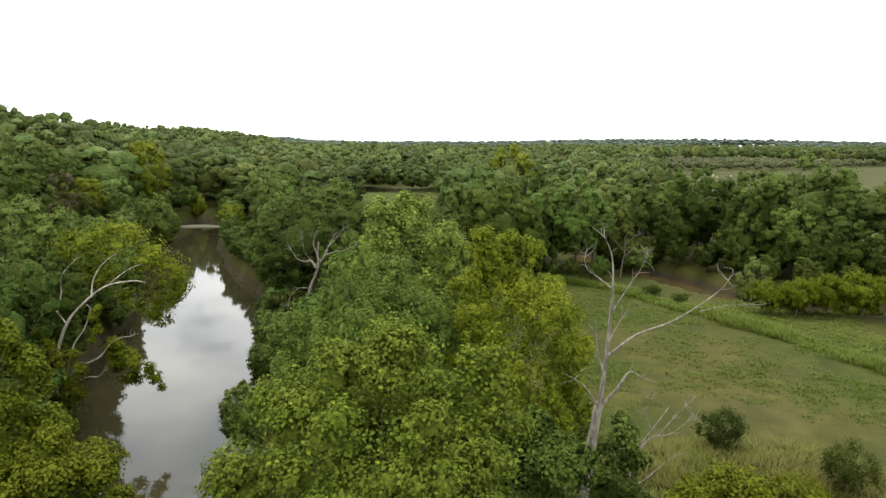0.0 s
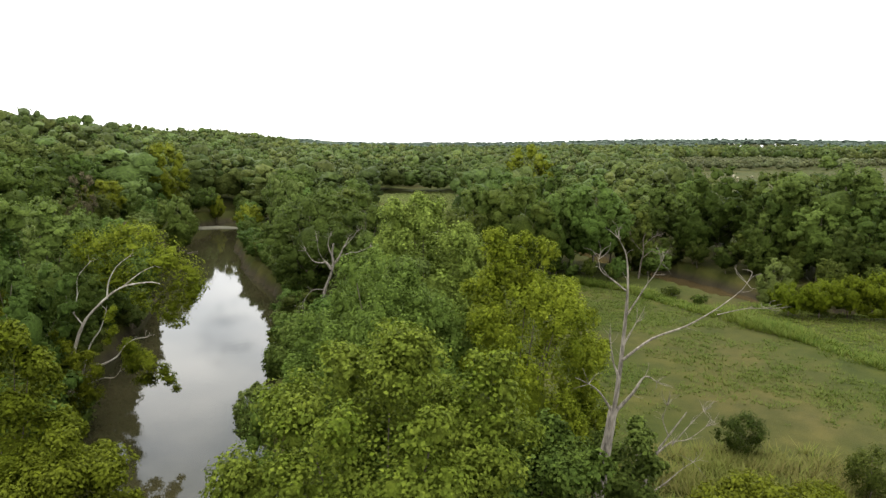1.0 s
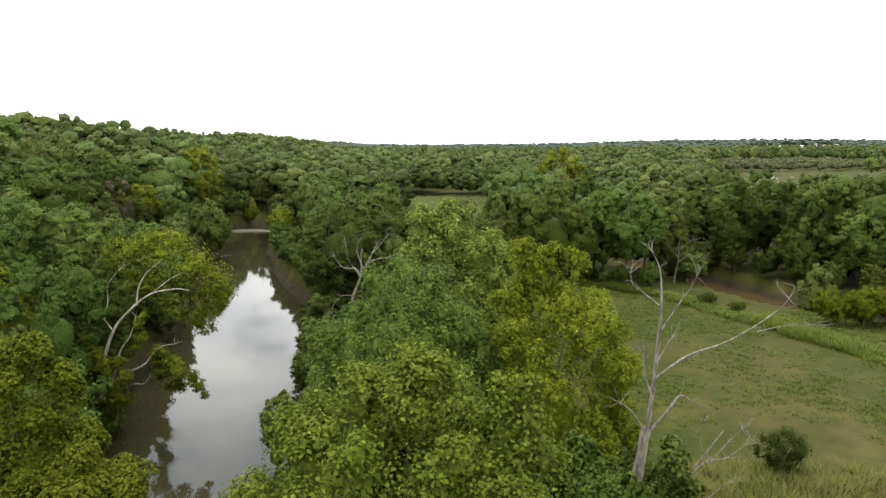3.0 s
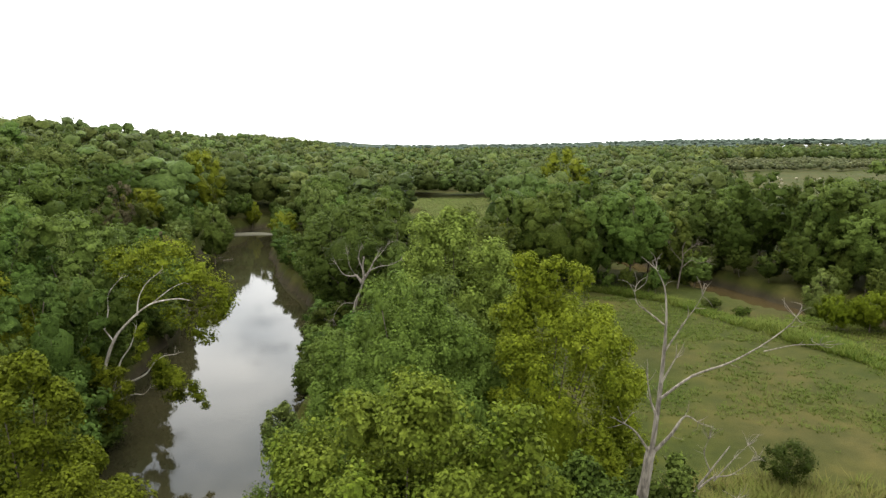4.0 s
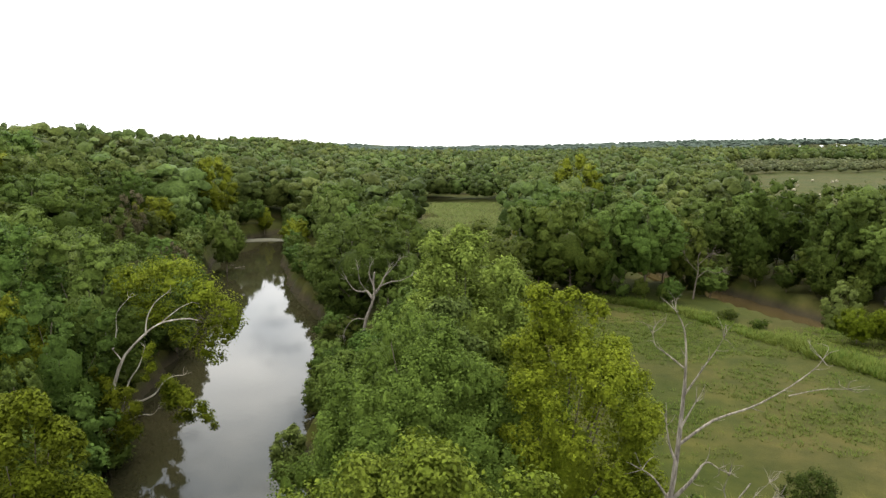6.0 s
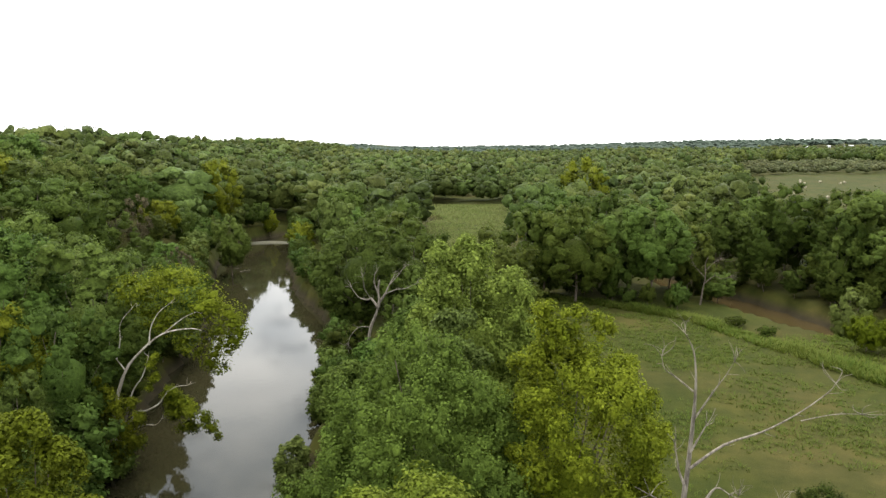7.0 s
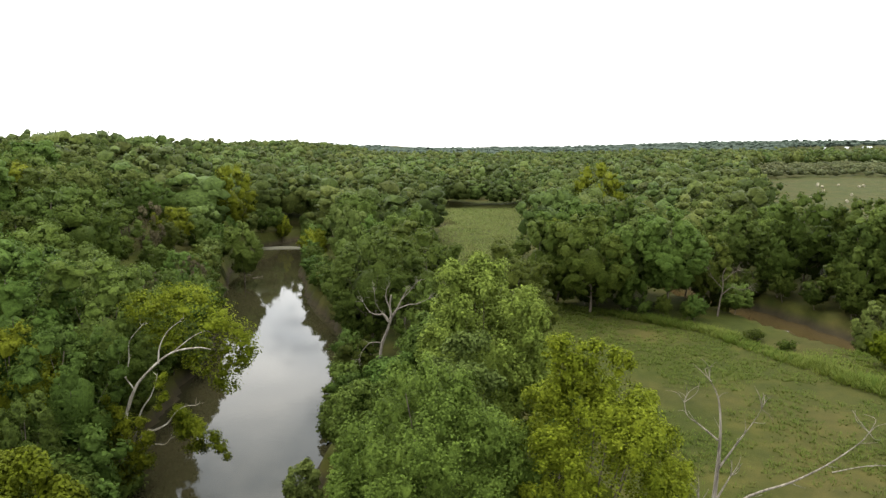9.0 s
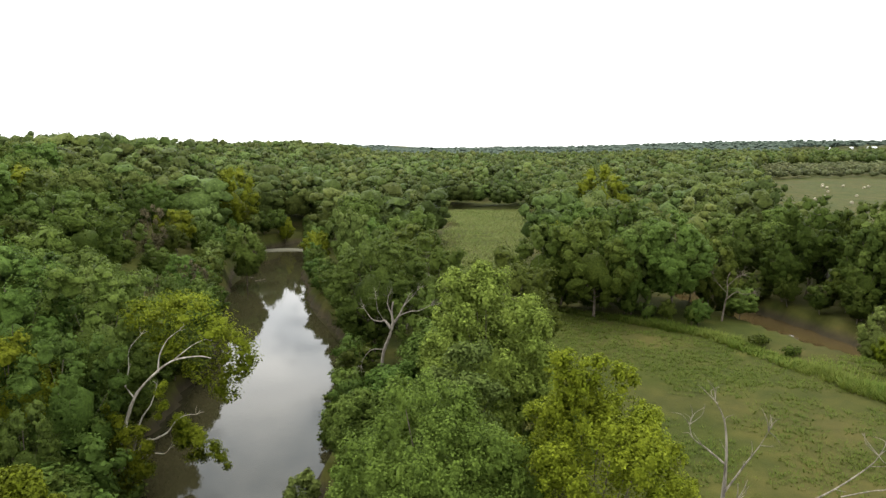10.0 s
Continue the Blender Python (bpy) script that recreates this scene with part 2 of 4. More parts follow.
# ---------------------------------------------------------------- mesh helpers
def mesh(name, verts, faces, mat, smooth=False, normals=None):
    """A mesh from an array of points and arrays of triangles or quads. smooth: yes or no, or one of these for each array."""
    me = bpy.data.meshes.new(name)
    loops = np.concatenate([f.ravel() for f in faces]).astype(np.int32)
    sizes = np.concatenate([np.full(len(f), f.shape[1]) for f in faces]).astype(np.int32)
    starts = np.concatenate([[0], np.cumsum(sizes)[:-1]]).astype(np.int32)
    me.vertices.add(len(verts))
    me.vertices.foreach_set("co", np.asarray(verts, np.float32).ravel())
    me.loops.add(len(loops))
    me.loops.foreach_set("vertex_index", loops)
    me.polygons.add(len(sizes))
    me.polygons.foreach_set("loop_start", starts)
    me.polygons.foreach_set("loop_total", sizes)
    flags = smooth if isinstance(smooth, (list, tuple)) else [smooth] * len(faces)
    me.polygons.foreach_set("use_smooth", np.concatenate([np.full(len(f), k) for f, k in zip(faces, flags)]))
    me.update(calc_edges=True)
    if normals is not None:
        me.normals_split_custom_set_from_vertices(normals.astype(np.float32).tolist())
    me.materials.append(mat)
    return me


def unit(v):
    return v / np.maximum(np.linalg.norm(v, axis=-1, keepdims=True), 1e-9)


def ball(level):
    bm = bmesh.new()
    bmesh.ops.create_icosphere(bm, subdivisions=level, radius=1.0)
    v = np.array([p.co[:] for p in bm.verts])
    f = np.array([[p.index for p in q.verts] for q in bm.faces])
    bm.free()
    return v, f


BALL = {n: ball(n) for n in (1, 2)}


def leaf_cards(rng, at, out, size, wide=0.7, upness=0.45, loose=0.75):
    """Folded leaves at points, facing roughly outwards and up."""
    n = len(at)
    nor = unit(out * 1.1 + np.array([0, 0, upness]) + rng.normal(0, loose, (n, 3)) * 0.5)
    t1 = unit(np.cross(nor, rng.normal(0, 1, (n, 3))))
    t2 = np.cross(nor, t1)
    s = (size * rng.uniform(0.6, 1.35, n))[:, None]
    fold = nor * s * 0.16
    v = np.stack([at - t1 * s * 0.5, at - t2 * s * wide * 0.5 + fold, at + t1 * s * 0.55, at + t2 * s * wide * 0.5 + fold], 1)
    return v.reshape(-1, 3), np.arange(4 * n).reshape(n, 4)


BALL[3] = ball(3)


def crown_hull(rng, radius, z0, z1, shape="dome"):
    """The outline of a crown: a function from directions to points of its uneven hull."""
    zc = z0 + {"dome": 0.40, "cone": 0.25, "round": 0.5}[shape] * (z1 - z0)
    rough = {"dome": 0.06, "cone": 0.06, "round": 0.085}[shape]
    waves = [(unit(rng.normal(0, 1, 3)) * k, rng.uniform(0, 6.28), rough * (3.2 / k) ** 0.7) for k in (2.1, 2.6, 3.2, 4.3, 5.4, 6.6)]

    def hull(d):
        up = d[..., 2]
        flat_ = np.sqrt(np.maximum(0, 1 - up * up))
        bend = sum(a * np.sin(d @ w_ * 1.0 + p) for w_, p, a in waves)
        wide = np.where(up > 0, flat_ ** (0.8 if shape == "dome" else 1.0) * (1 - (0.5 if shape == "cone" else 0.0) * up), np.maximum(flat_, 0.5) * (1 + 0.55 * up))
        f = radius * wide * (1 + bend) / np.maximum(flat_, 1e-3)
        z = np.where(up > 0, zc + (z1 - zc) * up * (1 + 0.5 * bend), zc + (zc - z0) * up)
        return np.stack([d[..., 0] * f, d[..., 1] * f, z], -1), np.array([0, 0, zc])

    return hull


def sphere_points(rng, n, lowest):
    k = np.arange(n)
    z = 1 - (1 - lowest) * (k + 0.5) / n + rng.normal(0, 0.04, n)
    z = np.clip(z, -1, 0.995)
    a = k * 2.39996 + rng.normal(0, 0.25, n)
    r = np.sqrt(1 - z * z)
    return np.stack([r * np.cos(a), r * np.sin(a), z], -1)


UP = np.array([0, 0, 1.0])


def crown_boughs(rng, count, radius, z0, z1, shape="dome", fat=0.34):
    """The hull of a crown and the boughs that fill it out to there: rows of x, y, z, r."""
    hull = crown_hull(rng, radius, z0, z1, shape)
    p, mid = hull(sphere_points(rng, count, -0.75))
    r = radius * fat * rng.uniform(0.7, 1.3, (count, 1))
    far = np.linalg.norm(p - mid, axis=1, keepdims=True)
    p = mid + (p - mid) * np.maximum(0.25, 1 - 0.85 * r / far) * rng.uniform(0.88, 1.08, (count, 1))
    return np.concatenate([p, r], 1), hull


def balls(rng, at, r, level, form, lump=0.14):
    """Lumpy leaf masses: points, triangles, ways out."""
    bv, bf = BALL[level]
    turn, _ = np.linalg.qr(rng.normal(0, 1, (len(at), 3, 3)))
    b = np.einsum("vi,nij->nvj", bv, turn)
    v = at[:, None] + b * (1 + rng.normal(0, lump, (len(at), len(bv), 1))) * np.asarray(r).reshape(-1, 1, 1) * form[:, None]
    return v.reshape(-1, 3), (bf[None] + (np.arange(len(at)) * len(bv))[:, None, None]).reshape(-1, 3), b.reshape(-1, 3)


def leafage(rng, boughs, puffs, total, leaf, puff_r=0.42, tall=1.0, core=1, bough_core=0.5, hull=None, mass=2, ragged=0.16, lift=0.55, fill=0.4, whole=0.9, core_r=0.66, mass_r=0.40, reach=(0.55, 0.85), squat=((0.75, 0.75, 0.6), (1.4, 1.4, 1.0))):
    """A crown of boughs, each a cluster of uneven leafy puffs: leaves over the puffs, between them, and the leaf mass within. Points, faces, normals."""
    mid = boughs[:, :3].mean(0)
    away = np.repeat(unit((boughs[:, :3] - mid) * np.array([1, 1, 0.7])), puffs, 0)
    r = np.repeat(boughs[:, 3:4], puffs, 0)
    d = unit(rng.normal(0, 1, away.shape) + 1.0 * away + lift * UP)
    form = rng.uniform(*squat, d.shape) * np.array([1, 1, tall])
    pr = r * puff_r * rng.uniform(0.6, 1.3, r.shape)
    pc = np.repeat(boughs[:, :3], puffs, 0) + d * r * rng.uniform(*reach, r.shape)
    w_ = pr[:, 0] ** 2
    n = int(total * (1 - fill))
    k = rng.choice(len(pc), n, p=w_ / w_.sum())
    e = unit(rng.normal(0, 1, (n, 3)) + 0.8 * d[k] + 0.45 * UP)
    at = pc[k] + e * pr[k] * form[k] * rng.uniform(0.66, 1.0 + ragged, (n, 1))
    soft = unit(0.5 * e + 0.4 * d[k] + whole * away[k] + 0.2 * UP)
    # leaves between the puffs
    w_ = boughs[:, 3] ** 2
    b = rng.choice(len(boughs), total - n, p=w_ / w_.sum())
    e2 = unit(rng.normal(0, 1, (total - n, 3)) + 0.7 * unit(boughs[b, :3] - mid))
    at2 = boughs[b, :3] + e2 * boughs[b, 3:4] * rng.uniform(0.55, 0.95, (total - n, 1))
    if hull is not None:
        h = len(b) // 2
        dd = sphere_points(rng, h, -0.8)
        p, hm = hull(dd)
        at2[:h], e2[:h] = hm + (p - hm) * rng.uniform(0.58, 0.88, (h, 1)), dd
    at, e, soft = np.concatenate([at, at2]), np.concatenate([e, e2]), np.concatenate([soft, e2])
    v, f = leaf_cards(rng, at, e, leaf, loose=0.9)
    vs, ns = [v], [np.repeat(unit(soft + rng.normal(0, 0.26, soft.shape)), 4, 0)]
    cs, m = [], len(v)
    for place, size, form_, lean in [(pc, pr * core_r, form, away)] + [(boughs[:, :3], boughs[:, 3] * bough_core, np.ones((len(boughs), 3)), away[::puffs])] * (bough_core > 0):
        bv, bf, out = balls(rng, place, size, core, form_)
        vs.append(bv), ns.append(unit(0.6 * out + whole * np.repeat(lean, len(BALL[core][0]), 0) + 0.2 * UP)), cs.append(bf + m)
        m += len(bv)
    if hull is not None:
        bv, bf = BALL[mass]
        p, mid = hull(bv)
        vs.append(mid + (p - mid) * (mass_r + rng.normal(0, 0.03, (len(bv), 1))))
        ns.append(bv), cs.append(bf + m)
    return np.concatenate(vs), [f, np.concatenate(cs)], np.concatenate(ns)


def tube_arrays(pts, radii, sides=8, start=0, rng=None):
    """A tapering limb through points, with a lumpy round section."""
    pts, radii = np.asarray(pts, float), np.asarray(radii, float)
    t = unit(np.gradient(pts, axis=0))
    ref = np.array([0.31, 0.95, 0.05])
    a = unit(np.cross(t, ref))
    b = np.cross(t, a)
    ang = np.arange(sides) * 2 * math.pi / sides
    wob = 1 + (rng.uniform(-0.14, 0.14, (len(pts), sides, 1)) if rng is not None else 0)
    ring = pts[:, None] + (a[:, None] * np.cos(ang)[None, :, None] + b[:, None] * np.sin(ang)[None, :, None]) * radii[:, None, None] * wob
    i, j = np.meshgrid(np.arange(len(pts) - 1), np.arange(sides), indexing="ij")
    k = (j + 1) % sides
    q = np.stack([i * sides + j, i * sides + k, (i + 1) * sides + k, (i + 1) * sides + j], -1).reshape(-1, 4)
    n = len(pts) * sides
    v = np.concatenate([ring.reshape(-1, 3), pts[-1:] + t[-1:] * radii[-1]])
    cap = np.stack([(len(pts) - 1) * sides + np.arange(sides), (len(pts) - 1) * sides + (np.arange(sides) + 1) % sides, np.full(sides, n)], -1)
    return v, q + start, cap + start


def smooth_line(pts, steps=4):
    """More points along a bent limb, rounded."""
    pts = np.asarray(pts, float)
    out = []
    for i in range(len(pts) - 1):
        p0, p1, p2, p3 = pts[max(i - 1, 0)], pts[i], pts[i + 1], pts[min(i + 2, len(pts) - 1)]
        for k in range(steps):
            u = k / steps
            out.append(0.5 * (2 * p1 + (p2 - p0) * u + (2 * p0 - 5 * p1 + 4 * p2 - p3) * u * u + (3 * p1 - p0 - 3 * p2 + p3) * u ** 3))
    out.append(pts[-1])
    return np.array(out)


def limbs_mesh(name, limbs, mat, rng, sides=7, steps=4):
    """One mesh out of several limbs: (points, first radius, last radius)."""
    vs, qs, ts, n = [], [], [], 0
    for pts, r0, r1 in limbs:
        line = smooth_line(pts, steps)
        radii = r1 + (r0 - r1) * (1 - np.linspace(0, 1, len(line))) ** 1.25
        v, q, c = tube_arrays(line, radii, sides, n, rng)
        vs.append(v), qs.append(q), ts.append(c)
        n += len(v)
    return mesh(name, np.concatenate(vs), [np.concatenate(qs), np.concatenate(ts)], mat, True)


def child(name, me, parent, label=""):
    ob = new(name, me)
    ob.parent = parent
    return tagged(ob, label) if label else ob


def limb_set(rng, lobes, height, r0, lean=(0, 0), reach=0.9):
    """A trunk and a limb out to each larger bough."""
    top = np.array([lean[0], lean[1], height * 0.82])
    trunk = [np.array([0, 0, -0.4]), top * 0.3 + rng.normal(0, 0.02 * height, 3) * (1, 1, 0), top * 0.65 + rng.normal(0, 0.03 * height, 3) * (1, 1, 0), top]
    out = [(trunk, r0, r0 * 0.18)]
    for x, y, z, r in lobes[rng.permutation(len(lobes))[: max(4, len(lobes) // 2)]]:
        u = min(0.8, max(0.15, (z / height) * 0.62))
        a = top * u
        b = np.array([x, y, z])
        out.append(([a, a * 0.5 + b * 0.5 + np.array([0, 0, -0.05 * height]), a + (b - a) * reach], r0 * 0.38 * (1 - u * 0.6), r0 * 0.07))
    return out


# ---------------------------------------------------------------- ground and water
RIVER = [(-8, -120), (-9, -50), (-9.5, 10), (-10, 24), (-13.5, 34), (-19.5, 44), (-23.5, 52), (-26.2, 60), (-29, 72), (-31.2, 86), (-37.5, 106), (-49.5, 131), (-57, 152), (-66, 182), (-62, 200), (-46, 213), (-30, 232), (-44, 262), (-80, 280)]
CHANNEL = [(24, 165), (27, 150), (32.5, 134), (38.5, 120.5), (43, 110), (48, 100.5), (57, 97), (75, 99), (110, 106)]
FIELD = [(-6, 122), (2.5, 117), (14.5, 112), (25, 104.5), (32, 92), (38.5, 80.5), (44, 67), (52, 48), (62, 10), (40, -30), (16, 0), (15, 36), (10.5, 57), (9.5, 75), (3, 96), (-5, 104)]
MEADOW = [(-40, 287), (-2, 290), (2, 240), (-1, 180), (-1, 126), (-6, 116), (-14, 122), (-19, 160), (-22, 185), (-28, 230)]
HAYFIELD = [(52, 166), (110, 350), (152, 505), (300, 560), (430, 690), (520, 600), (330, 330), (150, 150), (78, 152)]
BRUSH = [(150, 505), (300, 560), (430, 690), (300, 760), (180, 640)]


def line_distance(x, y, line):
    best = np.full(np.shape(x), 1e9)
    for (ax, ay), (bx, by) in zip(line[:-1], line[1:]):
        dx, dy = bx - ax, by - ay
        u = np.clip(((x - ax) * dx + (y - ay) * dy) / (dx * dx + dy * dy), 0, 1)
        best = np.minimum(best, np.hypot(x - ax - u * dx, y - ay - u * dy))
    return best


def inside(x, y, poly):
    hit = np.zeros(np.shape(x), bool)
    for (ax, ay), (bx, by) in zip(poly, poly[1:] + poly[:1]):
        if ay != by:
            hit ^= ((ay > y) != (by > y)) & (x < (bx - ax) * (y - ay) / (by - ay) + ax)
    return hit


def step(v, a, b):
    u = np.clip((v - a) / (b - a), 0, 1)
    return u * u * (3 - 2 * u)


def ground_z(x, y):
    x, y = np.asarray(x, float), np.asarray(y, float)
    z = 2.5 + 0.12 * np.sin(x * 0.31 + 1.3 * np.sin(y * 0.11)) * np.cos(y * 0.23) + 0.25 * np.sin(x * 0.05 + 0.4) * np.cos(y * 0.043)
    side = -x - 34 - 0.17 * np.maximum(y - 50, 0)
    hill = 12.4 * step(side, 0, 75) * (1 - 0.25 * step(y, 500, 1000))
    hill += 3.0 * np.sin(x * 0.021 + 1.0) * np.cos(y * 0.017) * step(side, 20, 120)
    z = z + hill * step(y, -200, 20)
    # low ground ahead, hills beyond it and to the east
    far = step(np.hypot(x, y), 700, 1900)
    z = z + far * (2.5 + 15.0 * step(x - 0.05 * y, -150, 480) + 1.6 * np.sin(x * 0.0083 + 2.0) + 1.2 * np.sin(x * 0.021 + y * 0.004))
    z = z + 3.0 * step(y - 0.2 * x, 330, 560) * step(x, 60, 140)
    dr, dc = line_distance(x, y, RIVER), line_distance(x, y, CHANNEL)
    wob = 0.7 * np.sin(x * 0.5 + y * 0.37) + 0.5 * np.sin(y * 0.9 - x * 0.2)
    narrow = 2.2 * (1 - step(y, 32, 48)) - 1.3 * step(y, 48, 60) * (1 - step(y, 110, 130)) - 1.6 * step(y, 60, 72) * (1 - step(y, 96, 112)) * (x > -28)
    dip = np.maximum(1 - step(dr + 0.7 * wob + narrow, 7.4, 9.0), 1 - step(dc + wob * 0.6, 4.2, 6.8))
    return z * (1 - dip) + dip * -1.2


gx = np.unique(np.concatenate([np.linspace(-2600, -300, 24), np.linspace(-300, -76, 43), np.arange(-75, 62, 1.25), np.linspace(63, 300, 45), np.linspace(300, 2600, 24)]))
gy = np.unique(np.concatenate([np.linspace(-400, 17, 25), np.arange(18, 150, 1.5), np.arange(150, 235, 2.5), np.linspace(235, 600, 70), np.linspace(600, 4200, 50)]))
GX, GY = np.meshgrid(gx, gy)
i, j = np.meshgrid(np.arange(len(gy) - 1), np.arange(len(gx) - 1), indexing="ij")
w = len(gx)
ground = new("ground", mesh("ground", np.stack([GX, GY, ground_z(GX, GY)], -1).reshape(-1, 3), [np.stack([i * w + j, i * w + j + 1, (i + 1) * w + j + 1, (i + 1) * w + j], -1).reshape(-1, 4)], GROUND, True))
tagged(ground, "green and dry-brown pasture turf with muddy river banks", "ground", kind="structure")


def water_strip(name, line, half, label, mat):
    pts = smooth_line([(x, y, 0) for x, y in line], 3)
    t = unit(np.gradient(pts, axis=0))
    side = np.stack([t[:, 1], -t[:, 0], 0 * t[:, 0]], -1) * half
    v = np.concatenate([pts - side, pts + side])
    n = len(pts)
    k = np.arange(n - 1)
    ob = new(name, mesh(name, v, [np.stack([k, k + n, k + n + 1, k + 1], -1)], mat))
    return tagged(ob, label, "water", kind="structure")


water_strip("water", RIVER, 13.0, "calm murky brown river reflecting the cloudy sky", WATER)
water_strip("water", CHANNEL, 7.0, "still brown water of a muddy side channel", MUDDY)

# sand bar at the bend
sx, sy = np.meshgrid(np.linspace(-1, 1, 25), np.linspace(-1, 1, 11))
sz = 0.55 * np.maximum(0, 1 - sx ** 2 - sy ** 2) ** 0.6 - 0.25
si, sj = np.meshgrid(np.arange(10), np.arange(24), indexing="ij")
bar = new("sand_bar", mesh("sand_bar", np.stack([sx * 10, sy * 2.4 - 3.0 * sx ** 2 + 0.4 * np.sin(sx * 5), sz], -1).reshape(-1, 3), [np.stack([si * 25 + sj, si * 25 + sj + 1, (si + 1) * 25 + sj + 1, (si + 1) * 25 + sj], -1).reshape(-1, 4)], SAND, True))
bar.matrix_world = pose(-68, 190.5, 0.1, 0, 0, 12)
tagged(bar, "low pale sand bar at the bend of the river", "sand bar", kind="structure")

# ---------------------------------------------------------------- single trees
TAKEN = []


def put_tree(name, x, y, height, crown, trunk, label, category="tree", group="", base=None, spin=0.0, scale=(1, 1, 1), keep=3.5):
    e = new(name)
    z = float(ground_z(x, y)) if base is None else base
    e.matrix_world = Matrix.LocRotScale((x, y, z), Euler((0, 0, spin)), scale)
    child("trunk", trunk, e)
    if crown is not None:
        child("crown", crown, e)
    TAKEN.append((x, y, keep))
    return tagged(e, label, category, group)


def grown(seed, height, radius, z0, kind, leaf, total, boughs, puffs, shape="dome", trunk=None, fat=0.34, puff_r=0.42, tall=1.0, peaks=(), core=1, mass=2, ragged=0.16, lift=0.55, bough_core=0.5, fill=0.4, whole=0.9, core_r=0.66, stem=0.82, reach=(0.55, 0.85)):
    """A crown mesh and a trunk mesh of a tree of that height. peaks: extra boughs (x, y, z, r)."""
    rng = np.random.default_rng(seed)
    lb, hull = crown_boughs(rng, boughs, radius, z0, height, shape, fat)
    if len(peaks):
        lb = np.concatenate([lb, np.array(peaks, float)])
    v, f, nn = leafage(rng, lb, puffs, int(total), leaf, puff_r, tall, core, hull=hull if mass else None, mass=mass, ragged=ragged, lift=lift, bough_core=bough_core, fill=fill, whole=whole, core_r=core_r, reach=reach)
    v[:, 2] *= max([height] + [p[2] + 0.9 * p[3] for p in peaks]) / np.percentile(v[:, 2], 99.95 if len(peaks) else 99.8)
    cm = mesh("crown", v, f, LEAF[kind], True, nn)
    tm = limbs_mesh("trunk", limb_set(rng, lb[::2], height * stem / 0.82, trunk or height * 0.018), BARK, rng, 6, 3)
    return cm, tm


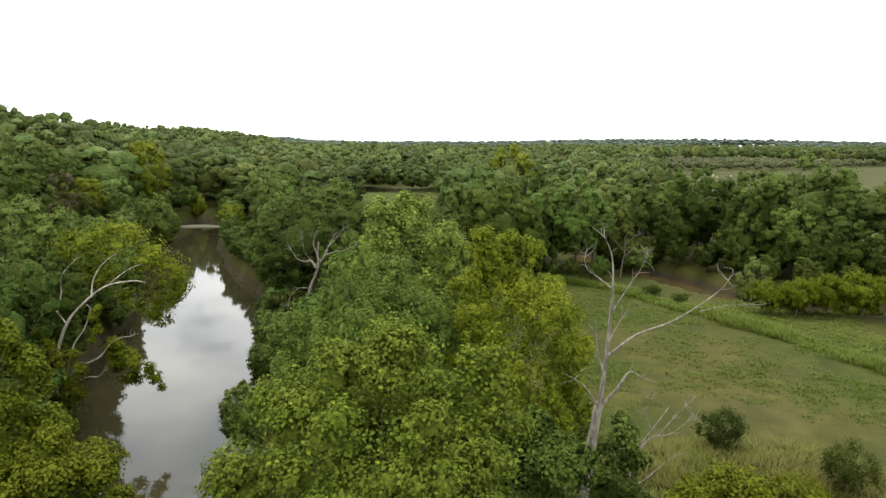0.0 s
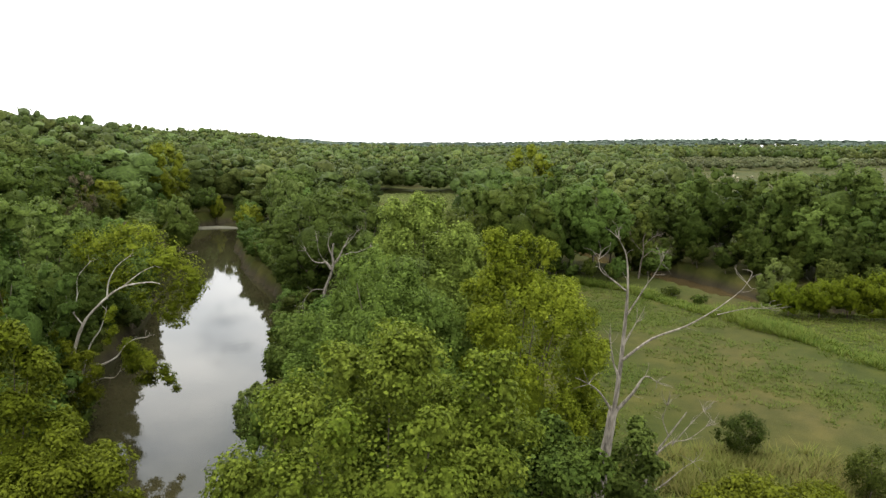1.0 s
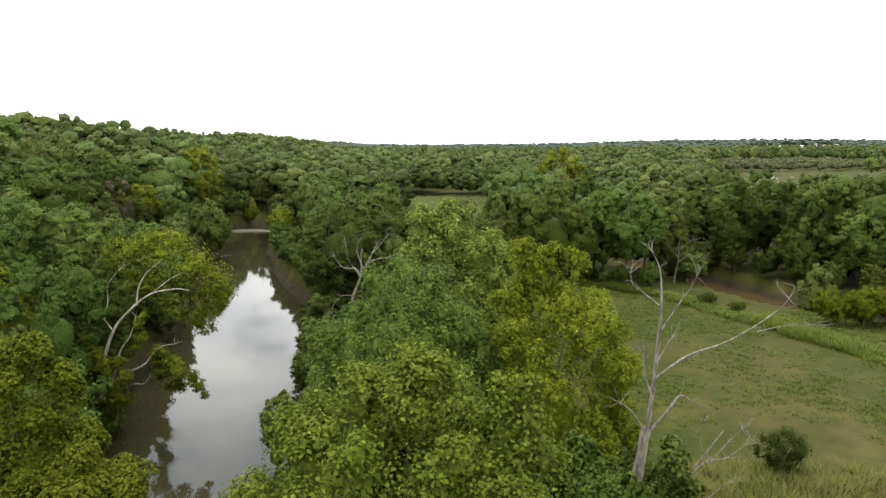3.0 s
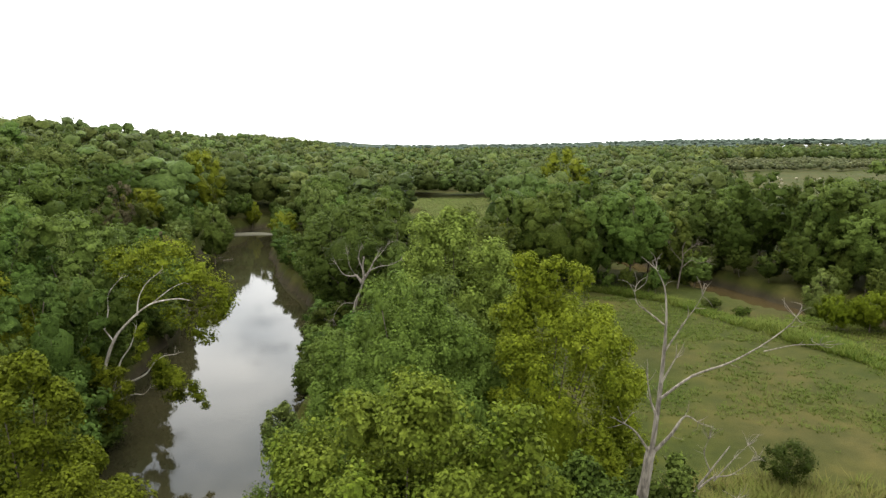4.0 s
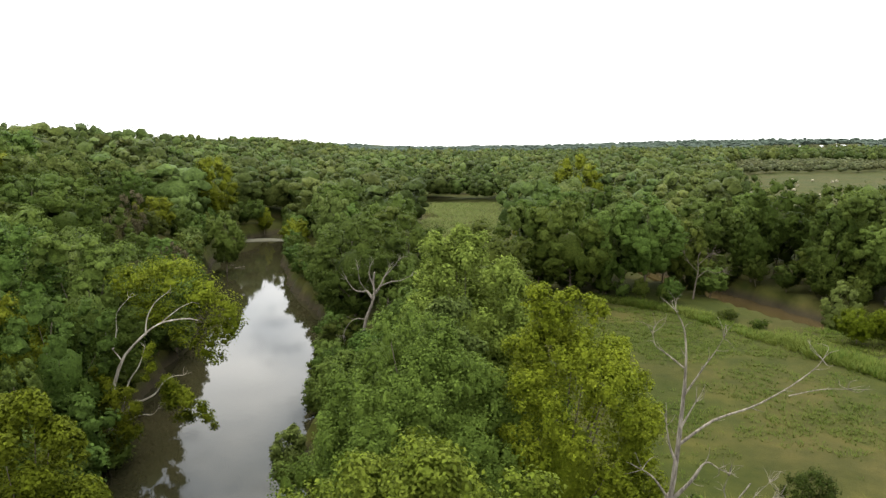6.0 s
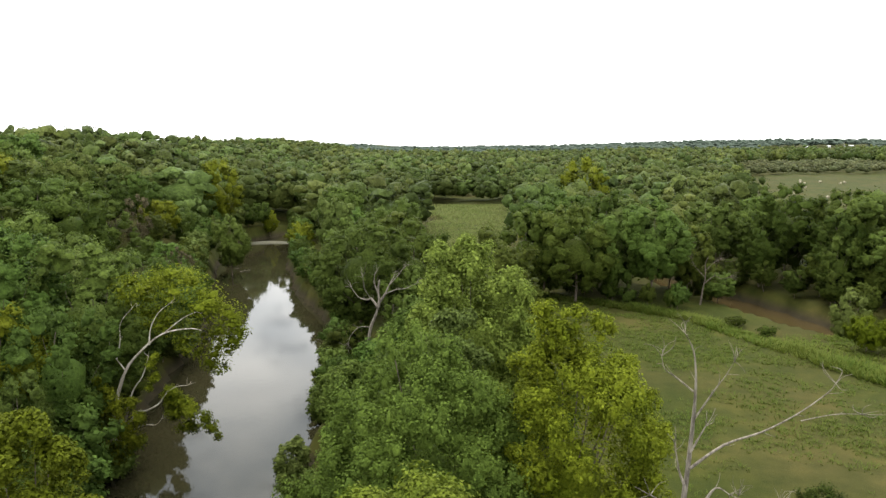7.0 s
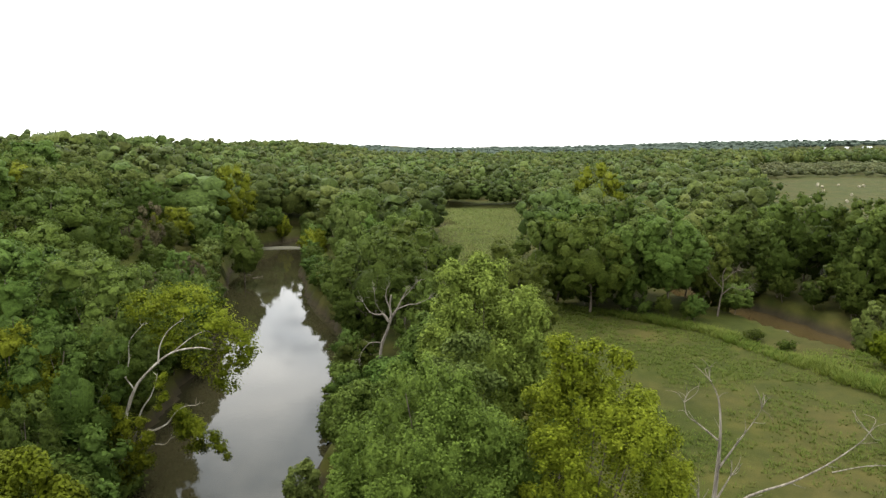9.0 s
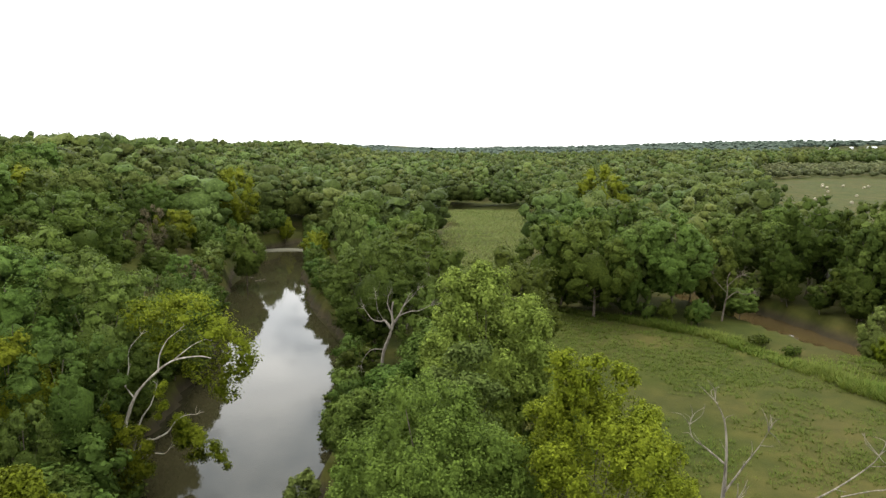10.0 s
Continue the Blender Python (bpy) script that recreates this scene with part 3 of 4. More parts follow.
# near trees: place, height, crown radius and base, leaf, crown shape, seed, label, leaf size, extra boughs
NEAR = [
    ("sycamore_tree", -1.9, 20.0, 16.2, 4.6, 2.0, "lime", "dome", 17, "leafy pale green sycamore tree on the river bank", 0.14,
     [(0.9, -0.4, 16.0, 0.8), (0.5, 0, 15.2, 1.2), (0.2, 0.5, 14.6, 1.3), (3.2, 0.2, 15.4, 0.7), (3.0, 0, 14.4, 1.1), (2.5, 0.5, 13.4, 1.3), (4.0, 0.2, 13.4, 0.8), (-3.9, 0, 11.4, 1.2), (-4.8, 0, 9.0, 1.4), (-1.2, 0.4, 15.0, 0.9), (-2.4, 0.2, 13.8, 0.9)]),
    ("box_elder_tree", -3.4, 36.0, 15.9, 5.2, 1.0, "fresh", "dome", 21, "dense green tree between the river and the pasture", 0.13,
     [(-0.5, 0, 15.6, 0.9), (0.8, 0, 15.2, 1.0), (-1.8, 0.2, 15.4, 0.9), (1.8, -1, 13.0, 1.6), (-5.0, 0, 7.0, 1.8), (-6.2, 0, 4.4, 1.7)]),
    ("box_elder_tree", 3.4, 36.8, 16.4, 4.1, 0.6, "bright", "dome", 33, "bright yellow-green leafy tree beside the dead tree", 0.135,
     [(-1.2, 0, 16.9, 0.7), (-0.9, 0, 16.0, 0.9), (0.2, 0, 16.8, 0.7), (1.4, 0, 16.2, 0.8), (-0.3, 0.2, 15.4, 1.0), (2.0, -0.4, 14.0, 1.0), (4.2, 0, 5.0, 1.0), (4.0, -0.4, 7.2, 1.0), (4.4, 0.3, 3.6, 1.0)]),
    ("riverside_tree", -12.6, 57.5, 7.4, 2.6, 0.3, "green", "dome", 41, "low green tree leaning over the river bank", 0.24, []),
    ("riverside_tree", -8.2, 44.5, 8.6, 3.2, 0.4, "fresh", "dome", 43, "green bankside tree with leaves down to the ground", 0.24, []),
    ("riverside_tree", -15.6, 52.0, 7.0, 1.5, 1.0, "pale", "round", 42, "slender young tree on the river bank", 0.20, []),
    ("yellow_tree", -19.6, 29.5, 13.6, 2.6, 1.0, "olive", "dome", 51, "yellow-green tree on the far river bank", 0.19, [(0.6, 0, 13.4, 0.8), (1.4, 0, 12.2, 0.7), (-0.8, 0.4, 12.8, 1.0)]),
    ("yellow_tree", -16.4, 26.3, 11.6, 3.7, 0.4, "olive", "dome", 52, "broad yellow-green tree low over the river", 0.17, [(1.2, 0, 11.3, 0.8), (2.8, 0, 10.0, 0.8)]),
    ("poplar_tree", -2.7, 60.0, 16.4, 5.0, 0.6, "poplar", "dome", 61, "tall pale green tree with a pointed crown", 0.24, [(-0.4, 0, 16.8, 1.0), (0.2, 0, 15.8, 1.4), (-1.0, 0, 14.8, 1.5), (3.0, 0, 10.5, 1.5), (3.6, -0.3, 8.0, 1.6)]),
    ("shrub_tree", 11.2, 23.6, 10.2, 4.3, 1.0, "olive", "round", 71, "yellow-green shrubby tree at the edge of the pasture", 0.16, []),
    ("shrub_tree", 8.7, 33.0, 8.8, 1.9, 0.5, "green", "dome", 72, "dark leafy small tree beside the dead tree", 0.22, []),
    ("shrub_tree", 7.4, 26.8, 5.8, 2.2, 0.4, "dark", "dome", 73, "green understory tree below the dead tree", 0.2, []),
    # dark leaf colour here stands in for the shade below the bright tree
    ("shrub_tree", 3.6, 28.0, 10.5, 3.4, 0.4, "dark", "dome", 74, "green tree under the bright tree, shade put into its dark leaf colour", 0.22, []),
    ("riverside_tree", -4.3, 51.0, 13.6, 2.9, 2.0, "pale", "dome", 79, "greyish green tree with thin leaves", 0.26, []),
    ("riverside_tree", -8.0, 56.0, 9.0, 3.4, 0.4, "green", "dome", 75, "green bankside tree below the broken snag", 0.28, []),
    ("riverside_tree", -11.0, 62.0, 8.2, 3.0, 0.2, "green", "dome", 76, "low green tree hanging over the river", 0.28, []),
    ("riverside_tree", -7.5, 66.0, 11.5, 3.6, 0.4, "green", "dome", 77, "green tree on the narrow neck of land", 0.3, []),
    ("riverside_tree", 3.4, 58.0, 7.0, 3.0, 0.2, "green", "dome", 78, "low green tree at the edge of the pasture", 0.28, []),
]
for name, x, y, h, r, z0, kind, shape, seed, label, leaf, peaks in NEAR:
    big = r > 4
    feathery = name in ("box_elder_tree", "poplar_tree")
    total = min(104000, 2 * math.pi * r * (h - z0) * 2.4 / (0.36 * leaf * leaf))
    cm, tm = grown(seed, h, r, z0, kind, leaf, total, 72 if big else 30, 17 if feathery else 13 if big else 10, shape, fat=0.23 if big else 0.30, puff_r=0.30 if feathery else 0.36, tall=1.9 if feathery else 1.15,
                   peaks=peaks, mass=3, ragged=0.35 if feathery else 0.5, lift=1.0 if feathery else 0.7, bough_core=0.35, whole=0.5, fill=0.28 if feathery else 0.4, core_r=0.5, stem=0.6, reach=(0.65, 1.25) if feathery else (0.55, 0.9))
    put_tree(name, x, y, h, cm, tm, label, keep=r * 0.9)

# ---------------------------------------------------------------- woods
KINDS = [("green", "green leafy tree of the riverside woods"), ("dark", "dark green leafy tree of the riverside woods"), ("pale", "pale green leafy tree of the riverside woods"), ("yellow", "yellow-green leafy tree of the riverside woods"), ("brown", "brownish half-dry tree on the wooded slope")]
MID = {}
for kk, (kind, _) in enumerate(KINDS[:4]):
    for s, shape in enumerate(("dome", "dome", "round")):
        MID[kind, s, "full"] = grown(200 + 10 * kk + s, 15.0, 5.8, 0.8, kind, 0.33, 3300, 34, 5, shape, trunk=0.22, fat=0.29, puff_r=0.5, bough_core=0.6)
        MID[kind, s, "high"] = grown(240 + 10 * kk + s, 15.0, 5.8, 3.5, kind, 0.35, 2800, 28, 5, shape, trunk=0.22, fat=0.31, puff_r=0.5, bough_core=0.6)
        MID[kind, s, "shrub"] = grown(280 + 10 * kk + s, 15.0, 6.6, 0.3, kind, 0.8, 1000, 16, 4, shape, trunk=0.2, fat=0.36, puff_r=0.48, bough_core=0.6)
        MID[kind, s, "fine"] = grown(300 + 10 * kk + s, 15.0, 5.8, 0.8, kind, 0.235, 7600, 44, 8, shape, trunk=0.24, fat=0.25, puff_r=0.42, ragged=0.3, bough_core=0.55, core_r=0.55)


for s in range(3):
    MID["brown", s, "full"] = grown(340 + s, 15.0, 4.6, 3.0, "brown", 0.36, 2200, 26, 6, "dome", trunk=0.2, fat=0.26, mass=0, ragged=0.5, bough_core=0.3)


def wood_tree(rng, x, y, height, kind, width=1.0, name="woodland_tree", label="", form="full"):
    s = int(rng.integers(3))
    cm, tm = MID[kind, s, "fine" if form == "full" and np.hypot(x, y) < 98 else form]
    k = height / 15.0
    w_ = k * width * rng.uniform(0.92, 1.08)
    return put_tree(name, x, y, height, cm, tm, label or dict(KINDS)[kind], "tree", "woodland trees", None, rng.uniform(0, 6.28), (w_, w_, k))


# trees that stand out: x, y, height, leaf, width
NOTED = [
    (-18.2, 86.0, 16.5, "green", 1.1), (-12.5, 94, 15.5, "dark", 1.2), (-20.5, 135, 15.0, "green", 1.0),
    (-30.5, 124, 16.0, "pale", 0.8), (-25, 112, 13.5, "green", 1.0), (-11, 82, 11.0, "green", 1.0), (-8, 72, 10.0, "green", 0.9),
    (-37.5, 62, 16.5, "green", 1.2), (-43, 58, 17.5, "green", 1.2), (-34.5, 53, 12.5, "green", 1.1), (-40, 74, 13.5, "green", 1.1), (-33.5, 47, 9.0, "green", 0.9),
    (-54, 108, 9.0, "green", 1.1), (-49, 98, 7.5, "green", 1.0), (-58, 143, 14.0, "green", 1.0),
    (2.2, 116, 14.6, "dark", 1.05), (5.5, 119, 14.2, "green", 1.0), (10.5, 114, 15.8, "dark", 1.2), (16.5, 116, 14.2, "green", 1.0), (22.5, 115, 16.5, "green", 1.2), (29, 119, 12.0, "dark", 1.0), (32.5, 124, 11.0, "dark", 1.0), (27.5, 126, 13.0, "dark", 1.0), (33, 116.5, 5.0, "green", 1.6),
    (48.5, 133, 18.0, "dark", 1.1), (57, 129, 17.4, "dark", 1.15), (43.5, 129, 13.0, "dark", 1.0), (51, 117, 11.0, "dark", 1.0), (52, 121, 14.0, "dark", 1.0), (65.5, 121, 20.4, "green", 1.35), (58, 113, 13.0, "green", 1.1), (59, 108, 10.0, "dark", 1.0), (64, 112, 12.5, "dark", 1.1), (72, 108, 12.0, "dark", 1.1),
    (45, 99, 10.0, "pale", 0.8),
    (-68.3, 125, 13.1, "brown", 0.8), (-50.0, 105, 8.9, "brown", 0.8),
    (19.5, 192, 21.5, "yellow", 1.05), (-76, 177, 19.0, "yellow", 1.1), (-70, 200, 8.0, "yellow", 1.0),
]
rng = np.random.default_rng(7)
for x, y, h, kind, w_ in NOTED:
    wood_tree(rng, x, y, h, kind, w_ * 0.82, form="high" if (x, y) == (-30.5, 124) else "full")

for x, y, h in ((-33.2, 48.5, 4.5), (-34.6, 53.5, 5.0), (-35.8, 58, 5.5), (-37, 63, 5.0), (-38.2, 68, 5.5), (-39.4, 74, 6.0), (-40.5, 80, 5.0), (-30.5, 44, 5.0)):
    wood_tree(rng, x, y, h, "dark", 1.0, "bank_shrub", "dark leafy shrub at the foot of the river bank", "shrub")

for x, y, h in ((43.5, 126.5, 5.5), (46.5, 121, 5.0), (49.5, 115, 6.0), (52.0, 109, 5.0), (56, 104.5, 5.5), (62, 104, 5.0), (40, 132, 6.0), (59, 109, 7.0), (50.5, 121.5, 8.0), (64, 110, 8.0), (68, 106, 7.0), (61, 115, 9.0), (56, 116, 8.0), (70, 114, 9.0)):
    wood_tree(rng, x, y, h, "dark", 1.0, "bank_shrub", "dark leafy shrub along the side channel", "shrub")

for a, b in zip(FIELD[1:3], FIELD[2:4]):
    for k in range(5):
        u = (k + rng.uniform(0.1, 0.9)) / 5
        wood_tree(rng, a[0] + (b[0] - a[0]) * u + rng.uniform(0.5, 2.0), a[1] + (b[1] - a[1]) * u + rng.uniform(3.5, 5.5), rng.uniform(2.6, 4.6), ("dark", "green", "dark")[k % 3], 1.0, "undergrowth_shrub", "dark leafy shrub at the edge of the woods", "shrub")
        TAKEN[-1] = (*TAKEN[-1][:2], 0.3)

# willow bushes by the channel
WIL = [grown(400 + s, 6.0, 3.2, 0.2, "willow", 0.20, 4200, 30, 8, "round", trunk=0.09, fat=0.26, tall=1.9, puff_r=0.36, ragged=0.5, lift=0.9) for s in range(2)]
for k, (x, y, h) in enumerate([(43.2, 90.5, 4.6), (47, 90, 5.4), (51, 90.5, 5.8), (55.5, 89.5, 6.2), (60, 88, 6.0), (65, 88, 6.2), (48.5, 94.5, 5.0), (57.5, 94, 6.0)]):
    cm, tm = WIL[k % 2]
    put_tree("willow_bush", x, y, h, cm, tm, "yellow-green willow bush beside the side channel", "bush", "willow bushes", None, k * 1.7, (h / 6, h / 6, h / 6))


def in_woods(x, y, grow=0.0):
    bad = inside(x, y, FIELD) | inside(x, y, MEADOW) | inside(x, y, HAYFIELD) | inside(x, y, BRUSH)
    edge = np.minimum(line_distance(x, y, FIELD + FIELD[:1]), line_distance(x, y, MEADOW + MEADOW[:1]))
    bad |= edge < 4.5
    bad |= line_distance(x, y, RIVER) < 10.8 + grow
    bad |= line_distance(x, y, CHANNEL) < 6.5
    # grass strip between the pasture and the channel
    bad |= (line_distance(x, y, FIELD[2:8]) < 9) & (x > 22)
    return ~bad


def in_view(x, y, pad=10):
    return (x > -0.84 * y - pad - 3) & (x < 0.66 * y + pad) & (y > 24)


def scatter(rng, x0, x1, y0, y1, gap):
    nx, ny = int((x1 - x0) / gap), int((y1 - y0) / gap)
    X, Y = np.meshgrid(np.arange(nx), np.arange(ny))
    X = x0 + (X + 0.5 * (Y % 2) + rng.uniform(-0.42, 0.42, X.shape)) * gap
    Y = y0 + (Y + rng.uniform(-0.42, 0.42, Y.shape)) * gap
    return X.ravel(), Y.ravel()


# low trees and shrubs that hang over the river's edge
for a, b in zip(RIVER[5:15], RIVER[6:16]):
    a, b = np.array(a, float), np.array(b, float)
    n = max(1, int(np.linalg.norm(b - a) / 3.6))
    t = unit(b - a)
    for k in range(n):
        for side in (-1, 1):
            p = a + (b - a) * (k + rng.uniform(0.1, 0.9)) / n + np.array([-t[1], t[0]]) * side * (rng.uniform(9.6, 11.0) + (0.7 if side < 0 and a[1] < 115 else 0.0))
            if side < 0 and p[1] < 60 or p[1] < 30:
                continue
            near = line_distance(p[0], p[1], RIVER) < 9.0 or any((p[0] - q) ** 2 + (p[1] - v_) ** 2 < (0.6 * k_) ** 2 for q, v_, k_ in TAKEN[:20])
            if near:
                continue
            kind = ("green", "green", "dark", "yellow", "pale")[int(rng.choice(5, p=[0.3, 0.25, 0.3, 0.07, 0.08]))]
            wood_tree(rng, p[0], p[1], rng.uniform(3.0, 5.2) if side < 0 and p[1] < 140 else rng.uniform(4.5, 7.5), kind, 1.0, "bank_shrub", "leafy green shrub hanging over the river's edge", "shrub")
            TAKEN[-1] = (p[0], p[1], 0.5)

for k in range(26):
    y = 43 + 2.6 * k + rng.uniform(-0.8, 0.8)
    x = np.interp(y, [q[1] for q in RIVER[3:14]], [q[0] for q in RIVER[3:14]]) - rng.uniform(11.0, 12.6)
    wood_tree(rng, x, y, rng.uniform(4.0, 6.6), ("green", "dark", "green")[k % 3], 1.2, "bank_tree", "low leafy green tree overhanging the river", "shrub")
    TAKEN[-1] = (x, y, 0.5)

for k in range(32):
    y = 64 + 2.9 * k + rng.uniform(-0.8, 0.8)
    x = np.interp(y, [q[1] for q in RIVER[3:14]], [q[0] for q in RIVER[3:14]]) + rng.uniform(10.6, 12.2)
    wood_tree(rng, x, y, rng.uniform(3.6, 5.6), ("green", "dark", "green", "pale")[k % 4], 1.15, "bank_tree", "low leafy green tree on the river's edge", "shrub")
    TAKEN[-1] = (x, y, 0.5)

for x, y, h in ((-31.8, 50.5, 6.0), (-30.2, 47.0, 5.4), (-33.2, 55.0, 6.4), (-28.6, 43.6, 5.0)):
    wood_tree(rng, x, y, h, "green", 1.15, "bank_tree", "low leafy green tree overhanging the river", "shrub")
    TAKEN[-1] = (x, y, 0.5)

EDGE_Y = 160
X, Y = scatter(rng, -190, 150, 18, EDGE_Y, 8.8)
ok = in_woods(X, Y) & in_view(X, Y)
for x, y in zip(X[ok], Y[ok]):
    if any((x - a) ** 2 + (y - b) ** 2 < (k + 1.2) ** 2 for a, b, k in TAKEN):
        continue
    if x > -16 and y < 78 and x < 22 or x > 34 and y < 102:
        continue
    mixture = [0.32, 0.20, 0.33, 0.08, 0.07] if x < -25 else [0.3, 0.25, 0.27, 0.11, 0.07] if x < 30 else [0.18, 0.12, 0.64, 0.04, 0.02]
    kind = ("green", "green", "dark", "pale", "yellow")[int(rng.choice(5, p=mixture))]
    bank = line_distance(x, y, RIVER)
    edge = min(bank - 7, line_distance(x, y, FIELD), line_distance(x, y, MEADOW), line_distance(x, y, CHANNEL) - 4)
    h = rng.uniform(10.5, 17.0) * (0.55 if bank < 13.5 else 0.78 if bank < 18 else 1.0) * (0.7 if x < -30 and 80 < y < 135 and bank < 22 else 1.0)
    wood_tree(rng, x, y, h, kind, 1.15 if bank < 12 else 1.0, form="full" if edge < 11 or y < 60 else "high")


def joined_woods(name, rng, X, Y, protos, mat, label, hmin, hmax, wide=1.0, lift=0.0):
    vs, fs, cs, ns, n = [], [], [], [], 0
    Z = ground_z(X, Y)
    for x, y, z in zip(X, Y, Z):
        v, f, nn = protos[int(rng.integers(len(protos)))]
        h = rng.uniform(hmin, hmax) / 15
        a, w_ = rng.uniform(0, 6.28), (0.35 + 0.65 * h) * rng.uniform(0.95, 1.4) * wide
        c, s = math.cos(a) * w_, math.sin(a) * w_
        vs.append(np.stack([v[:, 0] * c - v[:, 1] * s + x, v[:, 0] * s + v[:, 1] * c + y, v[:, 2] * h + z], -1))
        ns.append(np.stack([nn[:, 0] * c / w_ - nn[:, 1] * s / w_, nn[:, 0] * s / w_ + nn[:, 1] * c / w_, nn[:, 2] + lift], -1))
        fs.append(f[0] + n)
        cs.append(f[1] + n)
        n += len(v)
    me = mesh(name, np.concatenate(vs), [np.concatenate(fs), np.concatenate(cs)], mat, True, unit(np.concatenate(ns)))
    for key in ("tree_hue", "tree_tone"):
        me.attributes.new(key, "FLOAT", "POINT").data.foreach_set("value", np.repeat(rng.uniform(0, 1, len(vs)), [len(v) for v in vs]).astype(np.float32))
    ob = new(name, me)
    return tagged(ob, label, "woods", kind="stuff")


def proto(seed, boughs, leaves, leaf, z0, fat=0.24, mass=2, mass_r=0.80):
    """A far crown: a lumpy dome of small boughs."""
    r = np.random.default_rng(seed)
    lb, hull = crown_boughs(r, boughs, 6.2, z0, 15.0, "dome", fat)
    return leafage(r, lb, 1, leaves, leaf, 0.85, hull=hull, mass=mass, ragged=0.4, bough_core=0.0, fill=0.3, core_r=0.85, mass_r=mass_r, reach=(0.1, 0.4), whole=0.8, squat=((0.85, 0.85, 0.8), (1.25, 1.25, 1.15)))


FARP = [proto(500 + s, 26, 560, 0.55, 1.5, 0.27, 1, 0.62) for s in range(6)]
FARP2 = [proto(510 + s, 14, 90, 0.9, 2.5, 0.32, 1, 0.62) for s in range(6)]
X, Y = scatter(rng, -330, 300, EDGE_Y, 330, 9.8)
ok = in_woods(X, Y) & in_view(X, Y)
ok &= ~np.any([(X - a) ** 2 + (Y - b) ** 2 < (k + 2.5) ** 2 for a, b, k in TAKEN], axis=0)
joined_woods("far_woods", rng, X[ok], Y[ok], FARP, LEAF["far"], "dense green woods covering the valley beyond the bend", 9.5, 17.5)
X, Y = scatter(rng, -850, 680, 330, 1000, 14)
ok = in_woods(X, Y) & in_view(X, Y)
joined_woods("far_woods", rng, X[ok], Y[ok], FARP2, LEAF["far"], "dense green woods further down the valley", 9.5, 18.0, 1.0, 0.1)
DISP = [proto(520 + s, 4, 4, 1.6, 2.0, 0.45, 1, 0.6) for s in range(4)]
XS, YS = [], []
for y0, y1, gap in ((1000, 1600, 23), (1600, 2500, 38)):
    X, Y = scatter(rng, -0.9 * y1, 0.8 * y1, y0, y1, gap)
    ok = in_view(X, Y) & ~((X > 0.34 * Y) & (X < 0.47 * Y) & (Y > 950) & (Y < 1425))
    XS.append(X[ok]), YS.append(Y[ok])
# haze comes only from the bluish leaf colour, the air is clear
joined_woods("distant_woods", rng, np.concatenate(XS), np.concatenate(YS), DISP, LEAF["distant"], "wooded hills along the horizon with haze put into the leaf colour", 12, 14, 1.7, 3.0)

# brush beyond the hay field
X, Y = scatter(rng, 140, 440, 490, 770, 11)
ok = inside(X, Y, BRUSH)
joined_woods("brushwood", rng, X[ok], Y[ok], FARP2, LEAF["brush"], "pale olive brush and saplings beyond the hay field", 4, 8)

# ---------------------------------------------------------------- dead trees, pale limbs
def twigs(rng, tip, way, size, count):
    """Bare twigs that spread from the end of a limb."""
    out = []
    for _ in range(count):
        d = unit(np.asarray(way) + rng.normal(0, 0.55, 3) + np.array([0, 0, 0.25]))
        k = size * rng.uniform(0.5, 1.0)
        m = np.asarray(tip) + d * k * 0.5 + rng.normal(0, 0.08 * size, 3)
        out.append(([tip, m, m + unit(d + rng.normal(0, 0.5, 3)) * k * 0.5], 0.011 * (1 + size * 0.3), 0.005))
    return out


def bare_tree(name, x, y, limbs, label, mat, seed, twig=0.9, count=5, spread=0.35, category="dead tree", base=None):
    """limbs: (part name, points (x, z), first radius, last radius), each a part; the way they lean in depth is drawn at random."""
    rng = np.random.default_rng(seed)
    e = new(name)
    e.matrix_world = pose(x, y, float(ground_z(x, y)) - 0.05 if base is None else base)
    for part_name, pts, r0, r1 in limbs:
        slope = rng.uniform(-spread, spread) if part_name != "trunk" else 0.0
        p = [np.array([a, slope * abs(a - pts[0][0]) + rng.normal(0, 0.04), c]) for a, c in pts]
        pieces = [(p, r0, r1) if part_name == 'trunk' else (p, r0 * 0.7, r1 * 0.6)]
        if part_name != "trunk" and twig:
            for k in range(1, len(p)):
                pieces += twigs(rng, p[k], p[k] - p[k - 1], twig * (1.0 if k == len(p) - 1 else 0.7), count if k == len(p) - 1 else max(1, count // 3))
        child(part_name, limbs_mesh(part_name, pieces, mat, rng, 8 if part_name == "trunk" else 6, 4), e)
    TAKEN.append((x, y, 2.0))
    return tagged(e, label, category)


